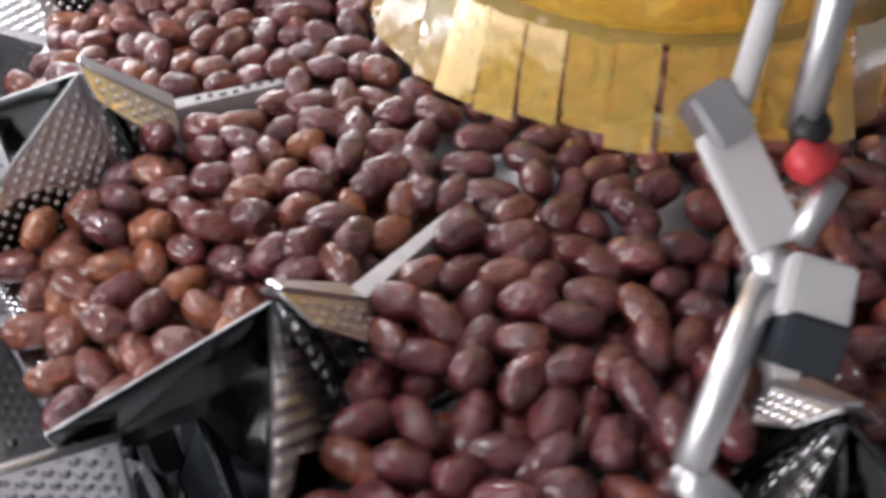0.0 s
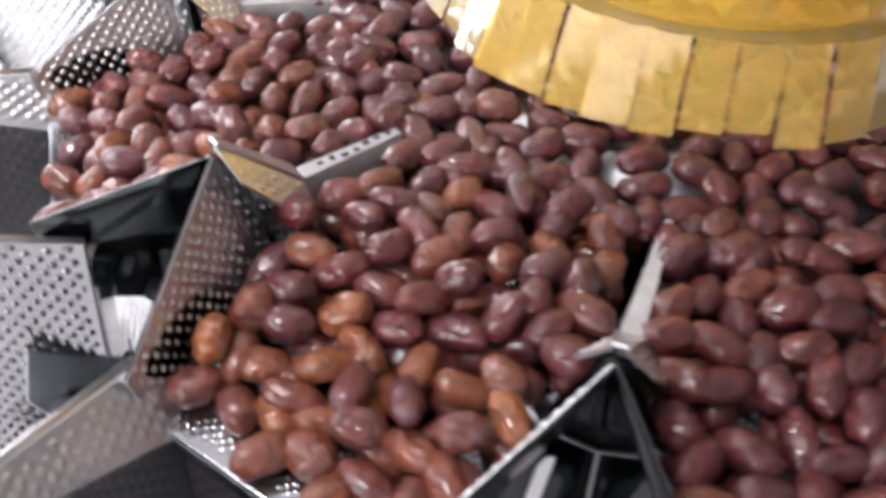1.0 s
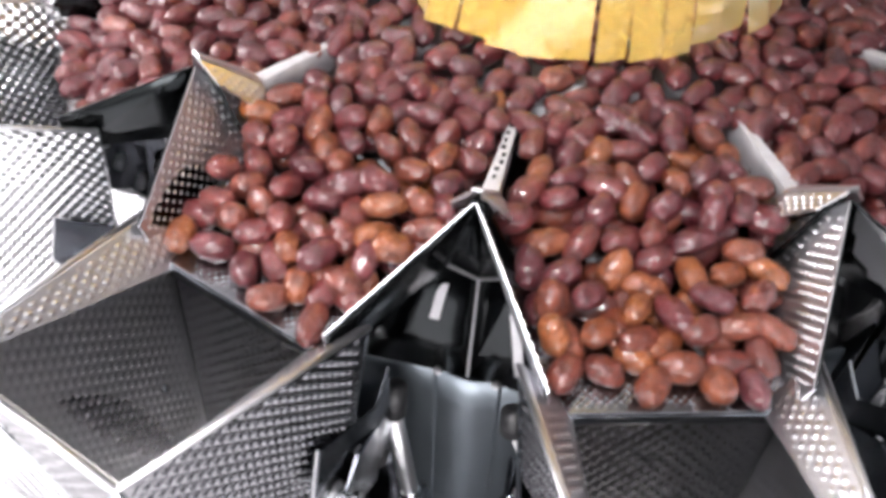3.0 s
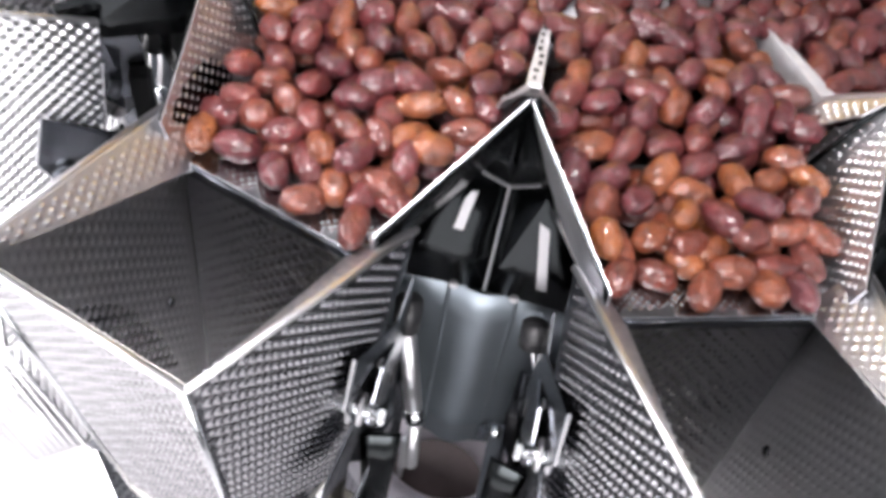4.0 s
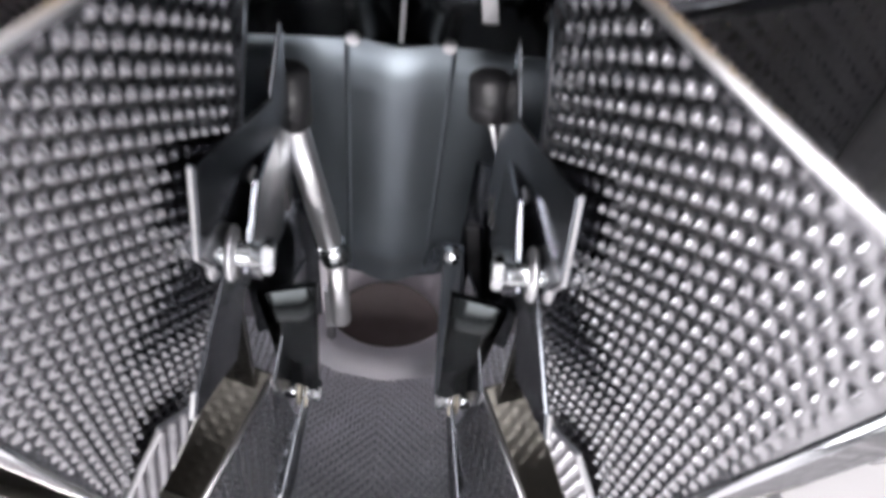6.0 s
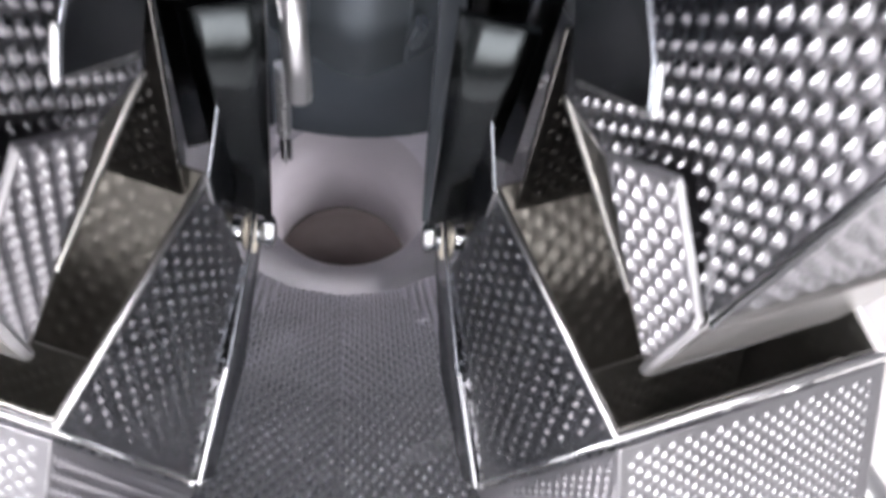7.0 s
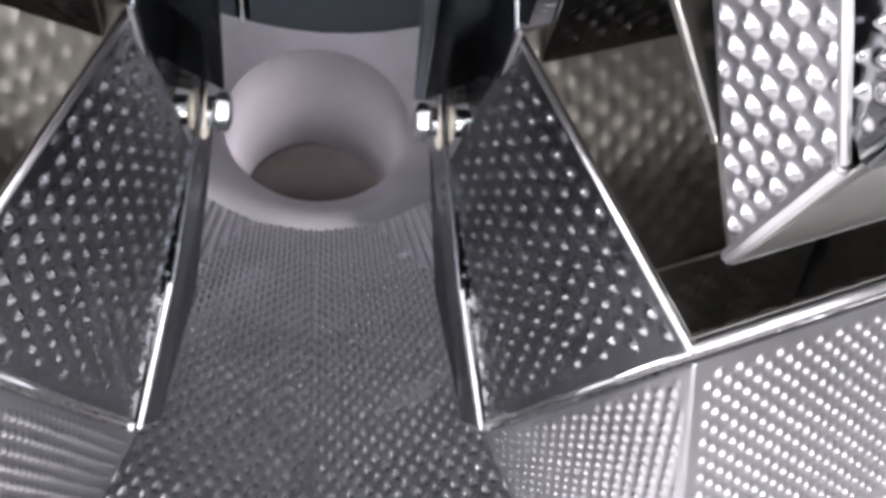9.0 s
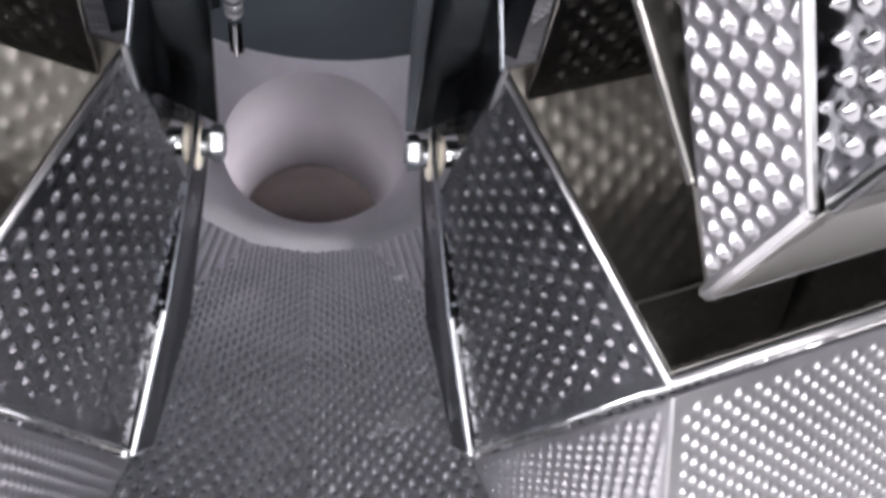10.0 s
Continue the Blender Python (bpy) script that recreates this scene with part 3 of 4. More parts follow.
def hanger(kind):
    """Hanger bracket in a gap: two cheek plates, pins, bolts, washers and links."""
    h = base_empty("hopper_hanger")
    pool = kind == "pool"
    for s in (-1, 1):
        if pool:
            out = [(0.041, 0.318, -0.053), (0.044, 0.334, -0.074), (0.0545, 0.390, -0.036), (0.056, 0.400, -0.070), (0.053, 0.374, -0.140), (0.043, 0.312, -0.150)]
            edged("cheek_plate", [P(u, s * v, z) for v, u, z in out], s, h, DARKSTEEL)
            pin = (0.386, -0.091)
            pn = rod("pin", P(pin[0], s * 0.036, pin[1]), P(pin[0], s * 0.066, pin[1]), 0.0042, STEEL, h)
            rod("collar", P(pin[0], s * 0.048, pin[1]), P(pin[0], s * 0.051, pin[1]), 0.0095, SATIN, pn)
            rod("collar", P(pin[0], s * 0.054, pin[1]), P(pin[0], s * 0.057, pin[1]), 0.0095, SATIN, pn)
            rod("bolt_head", P(pin[0], s * 0.036, pin[1]), P(pin[0], s * 0.040, pin[1]), 0.0060, STEEL, pn, sides=6)
            prism("lever", [P(u, s * v, z) for v, u, z in [(0.046, 0.330, -0.100), (0.046, 0.362, -0.082), (0.0465, 0.392, -0.094), (0.0465, 0.380, -0.120), (0.0465, 0.335, -0.160)]], (s * -0.003, 0, 0), DARKSTEEL, h)
            rod("stud", P(0.345, s * 0.050, -0.072), P(0.349, s * 0.056, -0.073), 0.0040, STEEL, h)
            rod("stud", P(0.356, s * 0.046, -0.088), P(0.356, s * 0.058, -0.090), 0.0032, SATIN, h)
            block("actuator_block", (0.014, 0.016, 0.050), Matrix.Translation(P(0.318, s * 0.050, -0.140)), BLACK, h, "black actuator block")
            for k in (0, 1):
                rod("spacer", P(0.350 - 0.012 * k, s * 0.044, -0.110 - 0.022 * k), P(0.350 - 0.012 * k, s * 0.060, -0.110 - 0.022 * k), 0.0042, SATIN, h)
            edged("long_cheek", [P(u, s * v, z) for v, u, z in [(0.053, 0.388, -0.095), (0.060, 0.425, -0.118), (0.061, 0.431, -0.127), (0.056, 0.395, -0.160), (0.051, 0.360, -0.120)]], s, h)
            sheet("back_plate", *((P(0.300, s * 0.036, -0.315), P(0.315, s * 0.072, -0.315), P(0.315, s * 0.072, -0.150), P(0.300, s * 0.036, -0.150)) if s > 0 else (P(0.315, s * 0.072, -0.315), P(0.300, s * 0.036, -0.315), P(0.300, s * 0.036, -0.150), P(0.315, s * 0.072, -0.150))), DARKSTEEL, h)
        else:
            out = [(0.045, 0.330, -0.215), (0.0535, 0.364, -0.262), (0.054, 0.360, -0.292), (0.0545, 0.342, -0.335), (0.048, 0.318, -0.33), (0.042, 0.310, -0.23)]
            edged("cheek_plate", [P(u, s * v, z) for v, u, z in out], s, h)
            bu, bz = 0.335, -0.350
            q = [P(0.346, s * 0.034, -0.322), P(0.346, s * 0.052, -0.306), P(0.352, s * 0.056, -0.190), P(0.346, s * 0.030, -0.190)]
            sheet("bracket_plate", *(q if s > 0 else (q[1], q[0], q[3], q[2])), CASING, h, thick=0.003, label="polished bracket plate in shade-darkened steel")
            pn = rod("pin", P(bu, s * 0.034, bz), P(bu, s * 0.078, bz), 0.0055, STEEL, h)
            block("stop", (0.012, 0.012, 0.010), pose(*P(bu - 0.006, s * 0.050, bz + 0.016), 0, 0, s * 10), BLACK, h, "black rubber stop")
            rod("washer", P(bu, s * 0.0425, bz), P(bu, s * 0.0455, bz), 0.0105, CREAM, pn, "cream nylon washer")
            rod("washer", P(bu, s * 0.0465, bz), P(bu, s * 0.0485, bz), 0.0095, CREAM, pn, "cream nylon washer")
            rod("bolt_head", P(bu, s * 0.0345, bz), P(bu, s * 0.0395, bz), 0.0072, STEEL, pn, sides=6)
            edged("swing_plate", [P(u, s * v, z) for v, u, z in [(0.044, 0.326, -0.334), (0.0445, 0.345, -0.340), (0.054, 0.392, -0.378), (0.0655, 0.436, -0.413), (0.064, 0.426, -0.440), (0.052, 0.372, -0.425), (0.044, 0.326, -0.372)]], s, h)
            edged("swing_plate", [P(u, s * v, z) for v, u, z in [(0.049, 0.350, -0.350), (0.057, 0.394, -0.382), (0.0685, 0.437, -0.414), (0.067, 0.428, -0.440), (0.056, 0.372, -0.425), (0.049, 0.345, -0.40)]], s, h)
    if pool:
        rod("cylinder_cap", P(0.302, -0.0425, -0.098), P(0.307, -0.0415, -0.122), 0.0085, BLACK, h, "black cylinder cap")
        rod("piston_rod", P(0.309, -0.0405, -0.122), P(0.318, -0.0270, -0.200), 0.0058, SATIN, h, "bright chromed rod")
        rod("rod_end", P(0.317, -0.0275, -0.198), P(0.321, -0.0240, -0.210), 0.0070, STEEL, h)
        rod("piston_rod", P(0.321, -0.0245, -0.208), P(0.331, -0.0215, -0.256), 0.0050, SATIN, h, "bright chromed rod")
        rod("cylinder_cap", P(0.303, 0.0350, -0.090), P(0.308, 0.0360, -0.106), 0.0085, BLACK, h, "black cylinder cap")
        rod("link_rod", P(0.310, 0.0355, -0.102), P(0.312, 0.0510, -0.156), 0.0016, SATIN, h)
        block("guard", (0.010, 0.004, 0.12), pose(*P(0.310, 0.046, -0.245), 0, -7, 0), BLACK, h, "black guard strip")
        prism("drop_arm", [P(0.318, 0.026, -0.196), P(0.318, 0.036, -0.198), P(0.328, 0.043, -0.300), P(0.333, 0.042, -0.340), P(0.333, 0.033, -0.340), P(0.326, 0.031, -0.300)], (0, 0.004, 0), BLUE_GREY, h, "dark blue-grey arm")
        rod("stud", P(0.318, 0.030, -0.196), P(0.325, 0.030, -0.196), 0.004, STEEL, h)
    else:
        for i in range(11):
            lathe_ring = 0.0032
            a = i * 0.0042
            bm = bmesh.new()
            bmesh.ops.create_cone(bm, cap_ends=True, segments=14, radius1=lathe_ring, radius2=lathe_ring, depth=0.0022)
            bmesh.ops.translate(bm, vec=P(0.310, -0.030, -0.305 - 0 + a), verts=bm.verts)
            part("spring_coil", bm, SATIN, h)
        block("spring_hook", (0.005, 0.004, 0.020), Matrix.Translation(P(0.311, -0.030, -0.318)), SATIN, h)
    lab = "polished steel hanger plates with pins, rods and black actuators" if pool else "polished steel hanger plates with bolts and swing arms"
    return tagged(h, lab, "hanger", group=kind + " hangers")


# body of the machine
def machine_body():
    b = base_empty("weigher_body")
    b.matrix_world = spin(0)
    lathe("upper_drum", [(0.255, -0.004), (0.262, -0.008), (0.262, -0.282), (0.256, -0.290), (0.16, -0.290), (0.16, -0.004)], DRUM, b, "dark polished steel drum", sides=60)
    lathe("lower_drum", [(0.16, -0.289), (0.178, -0.291), (0.182, -0.484), (0.174, -0.494), (0.05, -0.494), (0.05, -0.289)], BLUE_GREY, b, "dark grey lower housing", sides=60)
    # spreading disc on top that carries the dates
    lathe("spreading_cone", [(0.02, 0.050), (0.17, 0.030), (0.17, -0.008), (0.02, -0.008)], SATIN, b, sides=48)
    # legs down to the hall floor
    for a in (45, 135, 225, 315):
        m = pose(0, 0, 0, 0, 0, a)
        p, q = m @ Vector((0.0, 1.0, FLOOR)), m @ Vector((0.0, 0.82, -0.75))
        rod("leg", p, q, 0.03, SATIN, b)
        rod("stay", q, m @ Vector((0, 0.13, -0.40)), 0.016, SATIN, b)
    return tagged(b, "polished stainless multihead weigher body on steel legs", "weigher body")


def discharge_chute():
    c = base_empty("discharge_chute")
    c.matrix_world = spin(0)
    zt, rh, slope = -0.838, 0.093, 1.02
    z = lambda r: zt + (r - rh) * slope
    lathe("smooth_cone", [(rh, zt), (0.170, z(0.170)), (0.171, z(0.170) - 0.003), (rh + 0.002, zt - 0.004)], PALE, c, "smooth pale lilac-grey cone")
    lathe("outlet_tube", [(rh, zt - 0.001), (rh + 0.002, zt - 0.001), (rh - 0.010, zt - 0.16), (rh - 0.012, zt - 0.16)], TUBE, c, "translucent white plastic outlet tube")
    lathe("outlet_rim", [(rh - 0.0115, zt - 0.158), (rh - 0.0095, zt - 0.158), (rh - 0.0095, zt - 0.162), (rh - 0.0135, zt - 0.162)], SATIN, c, "thin bright outlet rim")
    for k in range(HEADS):
        fine = k in (0, 1, 9)
        for s in (-1, 1):
            r0, r1 = 0.167, (0.51 if k == 0 else 0.44)
            a0, a1 = radians(36 * k), radians(36 * k + s * 18)
            # each half panel is a little raised at its middle, so the folds show
            A = lambda r, a, dz=0.0: (r * math.sin(a), -r * math.cos(a), z(r) + dz)
            i0, i1, o0, o1 = A(r0, a0, 0.002), A(r0, a1, 0.002), A(r1, a0, -0.010), A(r1, a1, 0.018)
            q = (o0, o1, i1, i0) if s > 0 else (o1, o0, i0, i1)
            # near panels take the lightened steel, far ones the dimmed copy
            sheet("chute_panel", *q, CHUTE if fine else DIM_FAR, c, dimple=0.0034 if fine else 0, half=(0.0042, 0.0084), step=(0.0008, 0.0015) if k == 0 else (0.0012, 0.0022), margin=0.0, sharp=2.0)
    lathe("chute_rim", [(0.425, z(0.425) - 0.012), (0.440, z(0.44) - 0.012), (0.442, z(0.44) - 0.016), (0.425, z(0.425) - 0.018)], SATIN, c)
    lathe("bucket", [(0.13, zt - 0.42), (0.14, zt - 0.17), (0.144, zt - 0.17), (0.134, zt - 0.43), (0.001, zt - 0.43), (0.001, zt - 0.42)], DARKBIN, c, "dark collecting funnel under the outlet")
    for a in (0, 120, 240):
        m = pose(0, 0, 0, 0, 0, a + 18)
        rod("stay", m @ Vector((0, 0.139, zt - 0.19)), m @ Vector((0, 0.30, z(0.30) - 0.004)), 0.008, SATIN, c)
    return tagged(c, "folded dimpled steel discharge chute with round outlet", "chute")


# ---- dates ----
def date_mesh(seed, length=0.0275, dia=0.0195):
    rng = random.Random(seed)
    nu, nv = 22, 14
    off = Vector((rng.random() * 50, rng.random() * 50, seed))
    verts = []
    for j in range(1, nv):
        th = math.pi * j / nv
        for i in range(nu):
            ph = 2 * math.pi * i / nu
            d = Vector((math.sin(th) * math.cos(ph), math.sin(th) * math.sin(ph), math.cos(th)))
            w = noise.noise(d * 1.3 + off) * 0.16 + noise.noise(Vector((d.x * 3.2, d.y * 3.2, d.z * 1.8)) + off) * 0.11 + noise.noise(Vector((d.x * 7, d.y * 7, d.z * 3)) + off) * 0.05
            r = 1 + w
            ex = math.copysign(abs(d.z) ** 0.8, d.z)
            verts.append((ex * length / 2 * (1 + w * 0.5), d.x * dia / 2 * r, d.y * dia / 2 * r * 0.96))
    n = len(verts)
    verts += [(length / 2 * 0.97, 0, 0), (-length / 2 * 0.97, 0, 0)]
    faces = [(j * nu + i, j * nu + (i + 1) % nu, (j + 1) * nu + (i + 1) % nu, (j + 1) * nu + i) for j in range(nv - 2) for i in range(nu)]
    faces += [(n, (i + 1) % nu, i) for i in range(nu)]
    faces += [(n + 1, (nv - 2) * nu + i, (nv - 2) * nu + (i + 1) % nu) for i in range(nu)]
    return np.array(verts), faces


SHAPES = [date_mesh(11 + k, 0.0219 + 0.0016 * (k % 4), 0.0144 + 0.0010 * (k % 3)) for k in range(9)]


def date_data(k, mat):
    me = bpy.data.meshes.new("date")
    me.from_pydata([tuple(v) for v in SHAPES[k][0]], [], SHAPES[k][1])
    me.materials.append(mat)
    me.polygons.foreach_set("use_smooth", [True] * len(me.polygons))
    return me


DATE_DATA = [date_data(k, DATE) for k in range(9)]
AMBER_DATA = [date_data(k, AMBER) for k in range(9)]


def half_width(u):
    return float(np.interp(u, [0.12, 0.181, 0.255, 0.284, 0.366], [0.036, 0.058, 0.081, 0.0725, 0.060]))


def heap(seed, u0, u1, gap=0.0148):
    """Poses of the dates that lie in a pan, in the pan's space."""
    rng = random.Random(seed)
    out = []
    for layer in (0, 1):
        pts = []
        for _ in range(12000):
            u = u0 + (u1 - u0) * rng.random()
            w = half_width(u) - 0.0105 + layer * 0.002
            if u < 0.268:
                w = min(w, u * math.tan(radians(18)) - 0.0135)
            v = (rng.random() * 2 - 1) * w
            top = 0.0085 + 0.0105 * min(1, max(0, (0.358 - u) / 0.05))
            if layer == 1 and (top < 0.0140 or rng.random() < 0.25):
                continue
            z = float(np.interp(u, [0.255, 0.290], [0.020, FZ])) + (0.0085 if layer == 0 else top) + (rng.random() - 0.5) * 0.003 + (0.004 * rng.random() if layer else 0)
            if all((u - a) ** 2 + (v - b) ** 2 > gap * gap for a, b in pts):
                pts.append((u, v))
                tilt = rng.gauss(0, 9 if layer == 0 else 16)
                out.append((u, v, z, rng.random() * 360, tilt, rng.random() * 360, rng.randrange(9)))
    return out


def date_pose(d):
    u, v, z, yaw, tilt, roll, k = d
    return Matrix.Translation(P(u, v, z)) @ pose(0, 0, 0, 0, 0, yaw) @ pose(0, 0, 0, 0, tilt, 0) @ pose(0, 0, 0, roll, 0, 0)


def joined_dates(name, dates):
    vs, fs, n = [], [], 0
    for d in dates:
        m = np.array(date_pose(d))
        v, f = SHAPES[d[6]]
        vs.append(v @ m[:3, :3].T + m[:3, 3])
        fs += [tuple(i + n for i in face) for face in f]
        n += len(v)
    return mesh_object(name, np.vstack(vs), fs, DATE)


# ---- yellow film skirt ----
def skirt():
    s = base_empty("film_skirt")
    s.matrix_world = spin(0)
    n = 44
    rng = random.Random(3)
    prof = [(0.1365, 0.102), (0.1345, 0.112), (0.1325, 0.130), (0.132, 0.20), (0.134, 0.42)]
    lathe("upper_film", prof + [(r + 0.0008, z) for r, z in prof[::-1]], FILM, s, "bent translucent yellow film", sides=90)
    for i in range(n):
        a0 = 2 * math.pi * i / n + rng.gauss(0, 0.006)
        wdt = 2 * math.pi / n * (0.985 if rng.random() < 0.75 else 0.92)
        lean = rng.gauss(0, 0.0028)
        twist = rng.gauss(0, 0.0035)
        drop = (rng.random() - 0.5) * 0.0035
        verts, faces = [], []
        rows = 7
        for j in range(rows + 1):
            t = j / rows
            z = 0.103 + (0.0595 + drop - 0.103) * t
            rr = 0.1368 + 0.0165 * t - 0.003 * t * t + lean * t * t
            for k in range(4):
                a = a0 + wdt * (k / 3 - 0.5)
                flat = rr * (math.cos(wdt / 2) / math.cos(a - a0)) ** 0.8 + twist * t * (k / 3 - 0.5)
                for th in (0.0, 0.0003):
                    verts.append(((flat + th) * math.sin(a), -(flat + th) * math.cos(a), z))
        w = 8
        for j in range(rows):
            for k in range(3):
                p = j * w + k * 2
                faces.append((p, p + w, p + w + 2, p + 2))
                faces.append((p + 1, p + 3, p + w + 3, p + w + 1))
            faces.append((j * w, j * w + 1, (j + 1) * w + 1, (j + 1) * w))
            faces.append((j * w + 6, (j + 1) * w + 6, (j + 1) * w + 7, j * w + 7))
        for k in range(3):
            p = k * 2
            faces.append((p, p + 2, p + 3, p + 1))
            p += rows * w
            faces.append((p, p + 1, p + 3, p + 2))
        mesh_object("strip", verts, faces, FILM_PALE, s, smooth=False)
    # unseen infeed funnel the film hangs from, added wide to shade the dates
    lathe("shading_funnel", [(0.137, 0.40), (0.139, 0.44), (0.46, 0.64), (0.463, 0.64), (0.143, 0.435), (0.141, 0.40)], SATIN, s, "plain steel infeed funnel, unseen, added to shade the dates")
    lathe("hoop", [(0.136, 0.41), (0.140, 0.41), (0.140, 0.43), (0.136, 0.43)], SATIN, s)
    return tagged(s, "translucent yellow film skirt slit into strips over dates", "film skirt")


def level_sensor():
    """Bracket with joints that holds a level sensor beside the skirt."""
    s = base_empty("sensor_bracket")
    back = Vector((0.65, -0.1, 0.754))

    def facing(p, q):
        """A pose between p and q, long axis along q - p, broad side turned to the open side of the machine."""
        y = (Vector(q) - Vector(p)).normalized()
        x = y.cross(back).normalized()
        z = x.cross(y)
        m = Matrix((x, y, z)).transposed().to_4x4()
        m.translation = (Vector(p) + Vector(q)) / 2
        return m

    top, low = (0.2235, -0.1722, 0.1286), (0.2636, -0.1669, 0.1005)
    block("mount_plate", (0.0193, 0.0452, 0.0080), facing(top, low), GREY_PLASTIC, s, "pale flat mounting plate", bevel=0.001)
    block("clamp", (0.0173, 0.0213, 0.0160), facing((0.2143, -0.1753, 0.1366), (0.2303, -0.1700, 0.1246)), SATIN, s)
    rod("upright_rod", (0.2239, -0.1666, 0.1318), (0.1651, -0.1061, 0.2416), 0.0045, GREY_PLASTIC, s)
    rod("cross_rod", (0.2556, -0.1456, 0.1194), (0.2640, -0.1617, 0.1032), 0.0051, SATIN, s)
    rod("side_rod", (0.2383, -0.1487, 0.1299), (0.1851, -0.1035, 0.2190), 0.0059, SATIN, s)
    rod("knob", (0.2449, -0.1500, 0.1179), (0.2489, -0.1487, 0.1286), 0.0077, RED, s, "red knob")
    rod("cap", (0.2383, -0.1474, 0.1273), (0.2423, -0.1474, 0.1352), 0.0064, BLACK, s, "black cap")
    rod("joint", (0.2596, -0.1713, 0.0927), (0.2715, -0.1720, 0.1020), 0.0069, SATIN, s)
    block("sensor_body", (0.0233, 0.0213, 0.0186), facing((0.2715, -0.1580, 0.0993), (0.2848, -0.1686, 0.0874)), GREY_PLASTIC, s, "light grey sensor body", bevel=0.0015)
    block("sensor_foot", (0.0219, 0.0186, 0.0173), facing((0.2862, -0.1673, 0.0887), (0.2941, -0.1753, 0.0780)), BLUE_GREY, s, "dark sensor foot", bevel=0.0015)
    rod("stem", (0.2675, -0.1726, 0.0953), (0.3066, -0.2197, 0.0580), 0.0062, SATIN, s)
    rod("foot_rod", (0.3080, -0.2200, 0.0560), (0.3140, -0.1770, -0.0100), 0.0070, SATIN, s)
    hub = Vector((0.222, -0.1727, 0.1306))
    s.matrix_world = pose(-0.0098, -0.0080, 0.0080) @ Matrix.Translation(hub) @ Matrix.Scale(0.84, 4) @ Matrix.Translation(-hub)
    return tagged(s, "pale grey jointed sensor bracket with red knob", "sensor bracket")


# ---- put the machine together ----
machine_body()
discharge_chute()
HEAD_AZ = [18 + 36 * k for k in range(HEADS)]
near = (18, 342)
for build in (feeder_pan, lambda f: hopper("pool", f), lambda f: hopper("weigh", f)):
    one, far = build(True), build(False)
    one.matrix_basis, far.matrix_basis = spin(18), spin(54)
    copy_thing(one, spin(-18))
    for a in HEAD_AZ:
        if a not in (18, 342, 54):
            copy_thing(far, spin(a))
SKEW = {0: 0.6, 1: -4.0, 9: 4.5}
first = divider(True)
rest = divider(False)


def divider_pose(k):
    turn = SKEW.get(k, 0)
    pivot = Vector(P(0.300, 0, 0))
    return spin(36 * k) @ Matrix.Translation(pivot) @ pose(0, 0, 0, 0, 0, turn) @ Matrix.Translation(-pivot)


first.matrix_basis, rest.matrix_basis = divider_pose(0), divider_pose(1)
for k in range(2, HEADS):
    copy_thing(rest, divider_pose(k))
for build in (housing, lambda: hanger("pool"), lambda: hanger("weigh")):
    one = build()
    one.matrix_basis = spin(0)
    for k in range(1, HEADS):
        copy_thing(one, spin(36 * k))
skirt()
level_sensor()

# dates: the two pans that the camera passes nearest date by date, the others as heaps
MOVING, BEHIND = [], []
for az, seed in ((18, 4), (-18, 9), (54, 21)):
    for d in heap(seed, 0.178, 0.356):
        if az == 54 and d[0] < 0.275:
            BEHIND.append(d)
            continue
        amber = (d[0] * 9137.0) % 1.0 < (0.62 * (d[0] > 0.29) + 0.28 if az == 18 else 0.28 if az < 0 else 0.0)
        ob = new("date", (AMBER_DATA if amber else DATE_DATA)[d[6]])
        ob.matrix_basis = spin(az) @ date_pose(d)
        tagged(ob, "wrinkled amber-brown date lying in a feeder pan" if amber else "wrinkled dark red date lying in a feeder pan", "date", group="dates")
        if az == -18:
            MOVING.append((ob, d))
for i, a in enumerate(HEAD_AZ):
    if a not in (18, 342):
        ob = joined_dates("dates", BEHIND if a == 54 else heap(20 + i, 0.178, 0.356))
        ob.matrix_basis = spin(a)
        tagged(ob, "heap of wrinkled dark red dates in a feeder pan", "dates", kind="stuff")
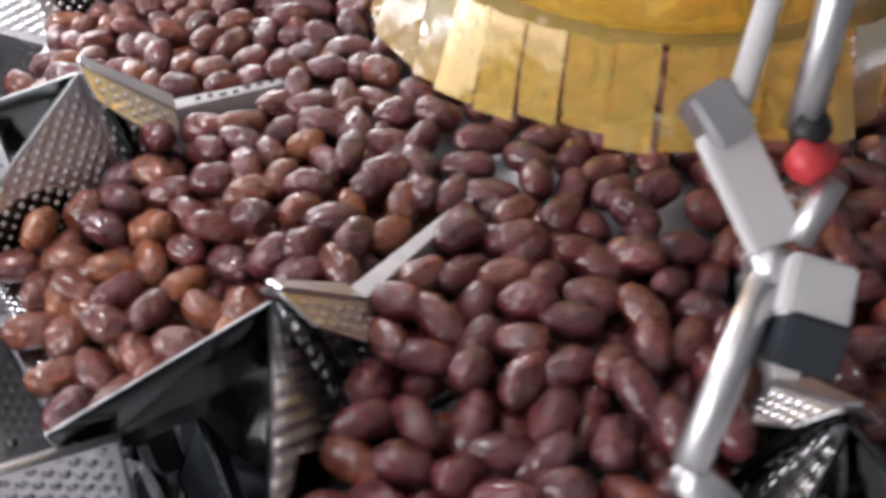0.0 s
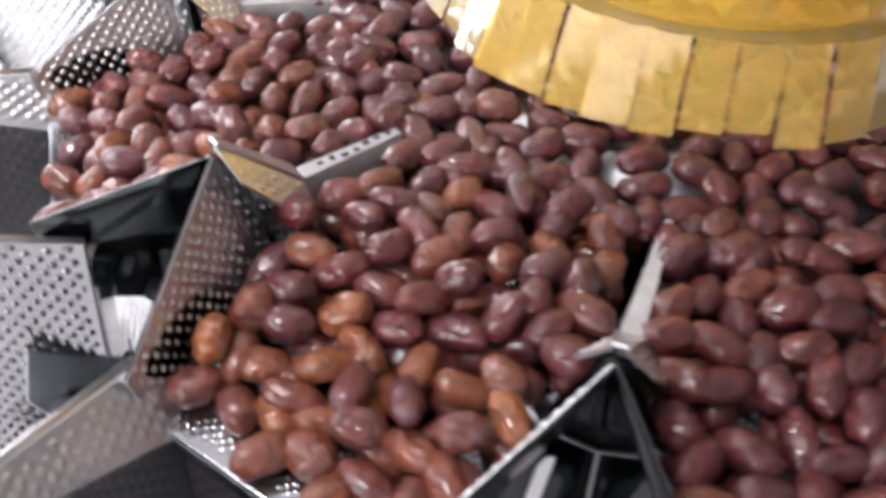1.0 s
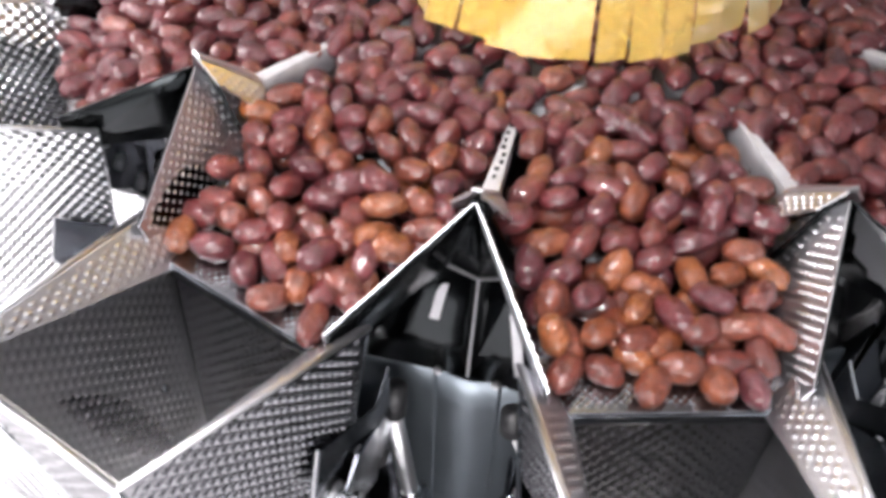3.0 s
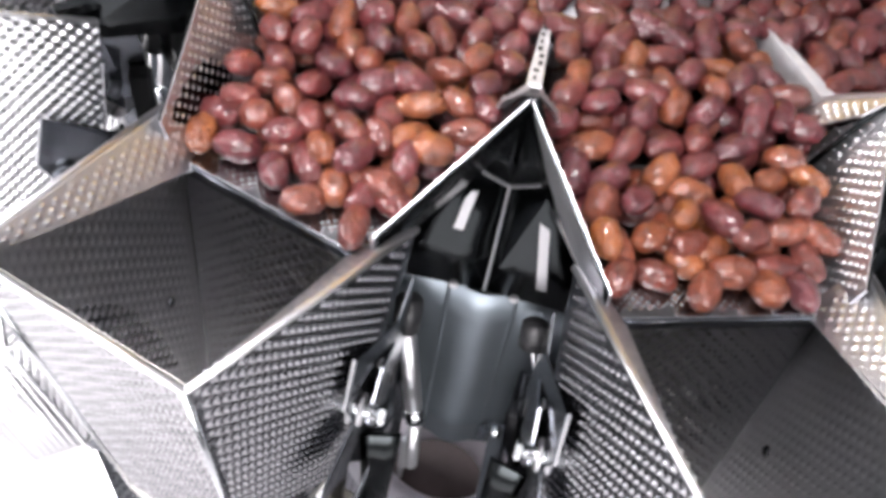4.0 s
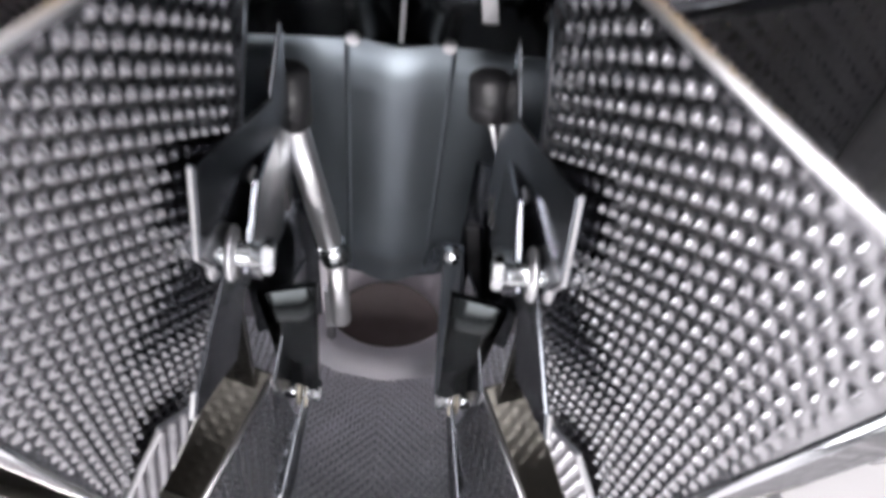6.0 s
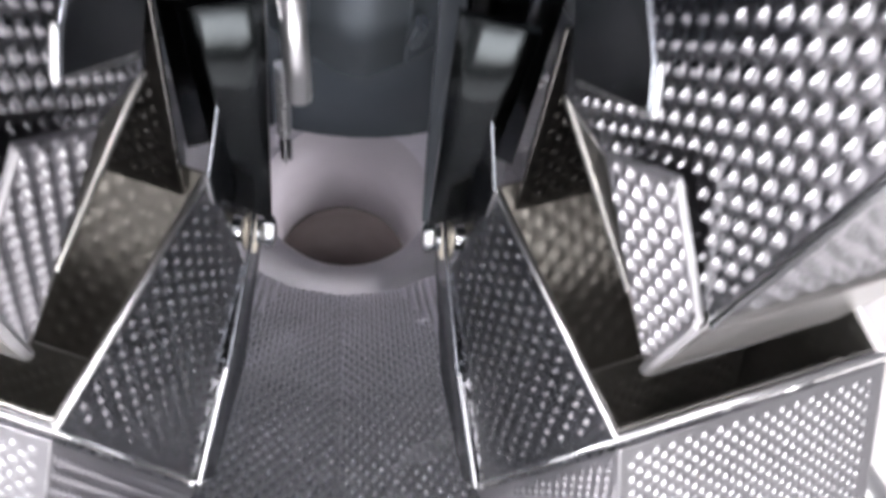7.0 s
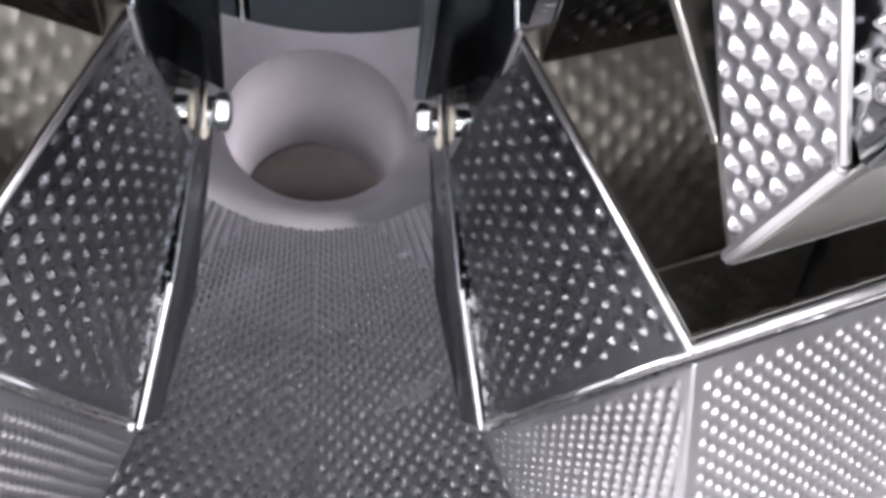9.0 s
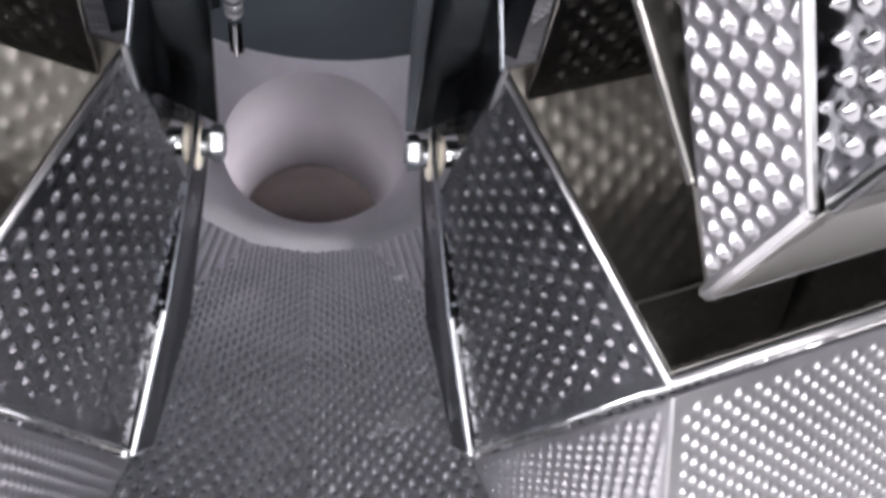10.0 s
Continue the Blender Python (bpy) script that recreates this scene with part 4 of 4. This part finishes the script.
# dates on the spreading cone under the skirt
rng = random.Random(5)
ring, pts = [], []
for _ in range(9000):
    r, a = 0.204 * math.sqrt(rng.random()), rng.random() * 2 * math.pi
    x, y = r * math.sin(a), -r * math.cos(a)
    if r > 0.03 and all((x - p) ** 2 + (y - q) ** 2 > 0.0145 ** 2 for p, q in pts):
        pts.append((x, y))
        ring.append((-y, x, 0.056 - r * 0.07 + rng.random() * 0.005, rng.random() * 360, rng.gauss(0, 14), rng.random() * 360, rng.randrange(9)))
ob = joined_dates("dates", ring)
ob.matrix_basis = spin(0)
tagged(ob, "heap of dark red dates under the yellow skirt", "dates", kind="stuff")


# ---- what moves: one pan feeds its dates outward, and a few dates drop through the outlet ----
def motions():
    for ob, d in MOVING:
        rng = random.Random(round(d[0] * 1e5) + round(d[1] * 1e4))
        lag = rng.random() * 0.05
        far = 0.024 + rng.random() * 0.006
        end = list(d)
        end[0] += far
        end[4] += rng.gauss(0, 4)
        m0, m1 = spin(-18) @ date_pose(d), spin(-18) @ date_pose(end)
        if end[0] < 0.359:
            walk(ob, [(0, m0), (4.52 + lag, m0), (4.90 + lag, m1), (10, m1)])
        else:
            edge, low = list(d), list(end)
            edge[0], edge[2] = 0.376, 0.012
            low[0], low[1], low[2] = 0.405 + rng.random() * 0.012, d[1] * 0.5, -0.17 + rng.random() * 0.03
            low[4] += 40
            me, ml = spin(-18) @ date_pose(edge), spin(-18) @ date_pose(low)
            walk(ob, [(0, m0), (4.52 + lag, m0), (4.68 + lag, me), (4.88 + lag, ml), (10, ml)])
    rng = random.Random(12)
    for i in range(28):
        ob = new("date", DATE_DATA[i % 9])
        tagged(ob, "wrinkled dark red date dropping down the discharge chute", "date", group="dates")
        x = (rng.random() - 0.4) * 0.10
        t0 = 8.36 + rng.gauss(0, 0.055)
        yaw = rng.random() * 80
        a = pose(CX + x, CY + 0.44 - CY * 0, -0.395, 0, 20, yaw)
        b = pose(CX + x, CY + 0.30, -0.60, 30, 20, yaw)
        c = pose(CX + x * 0.6, CY + 0.04, -0.80, 60, 40, yaw)
        e = pose(CX + x * 0.5, CY + 0.01, -1.245, 90, 40, yaw + 20)
        walk(ob, [(0, a), (t0, a), (t0 + 0.12, b), (t0 + 0.24, c), (t0 + 0.42, e), (10, e)])


motions()
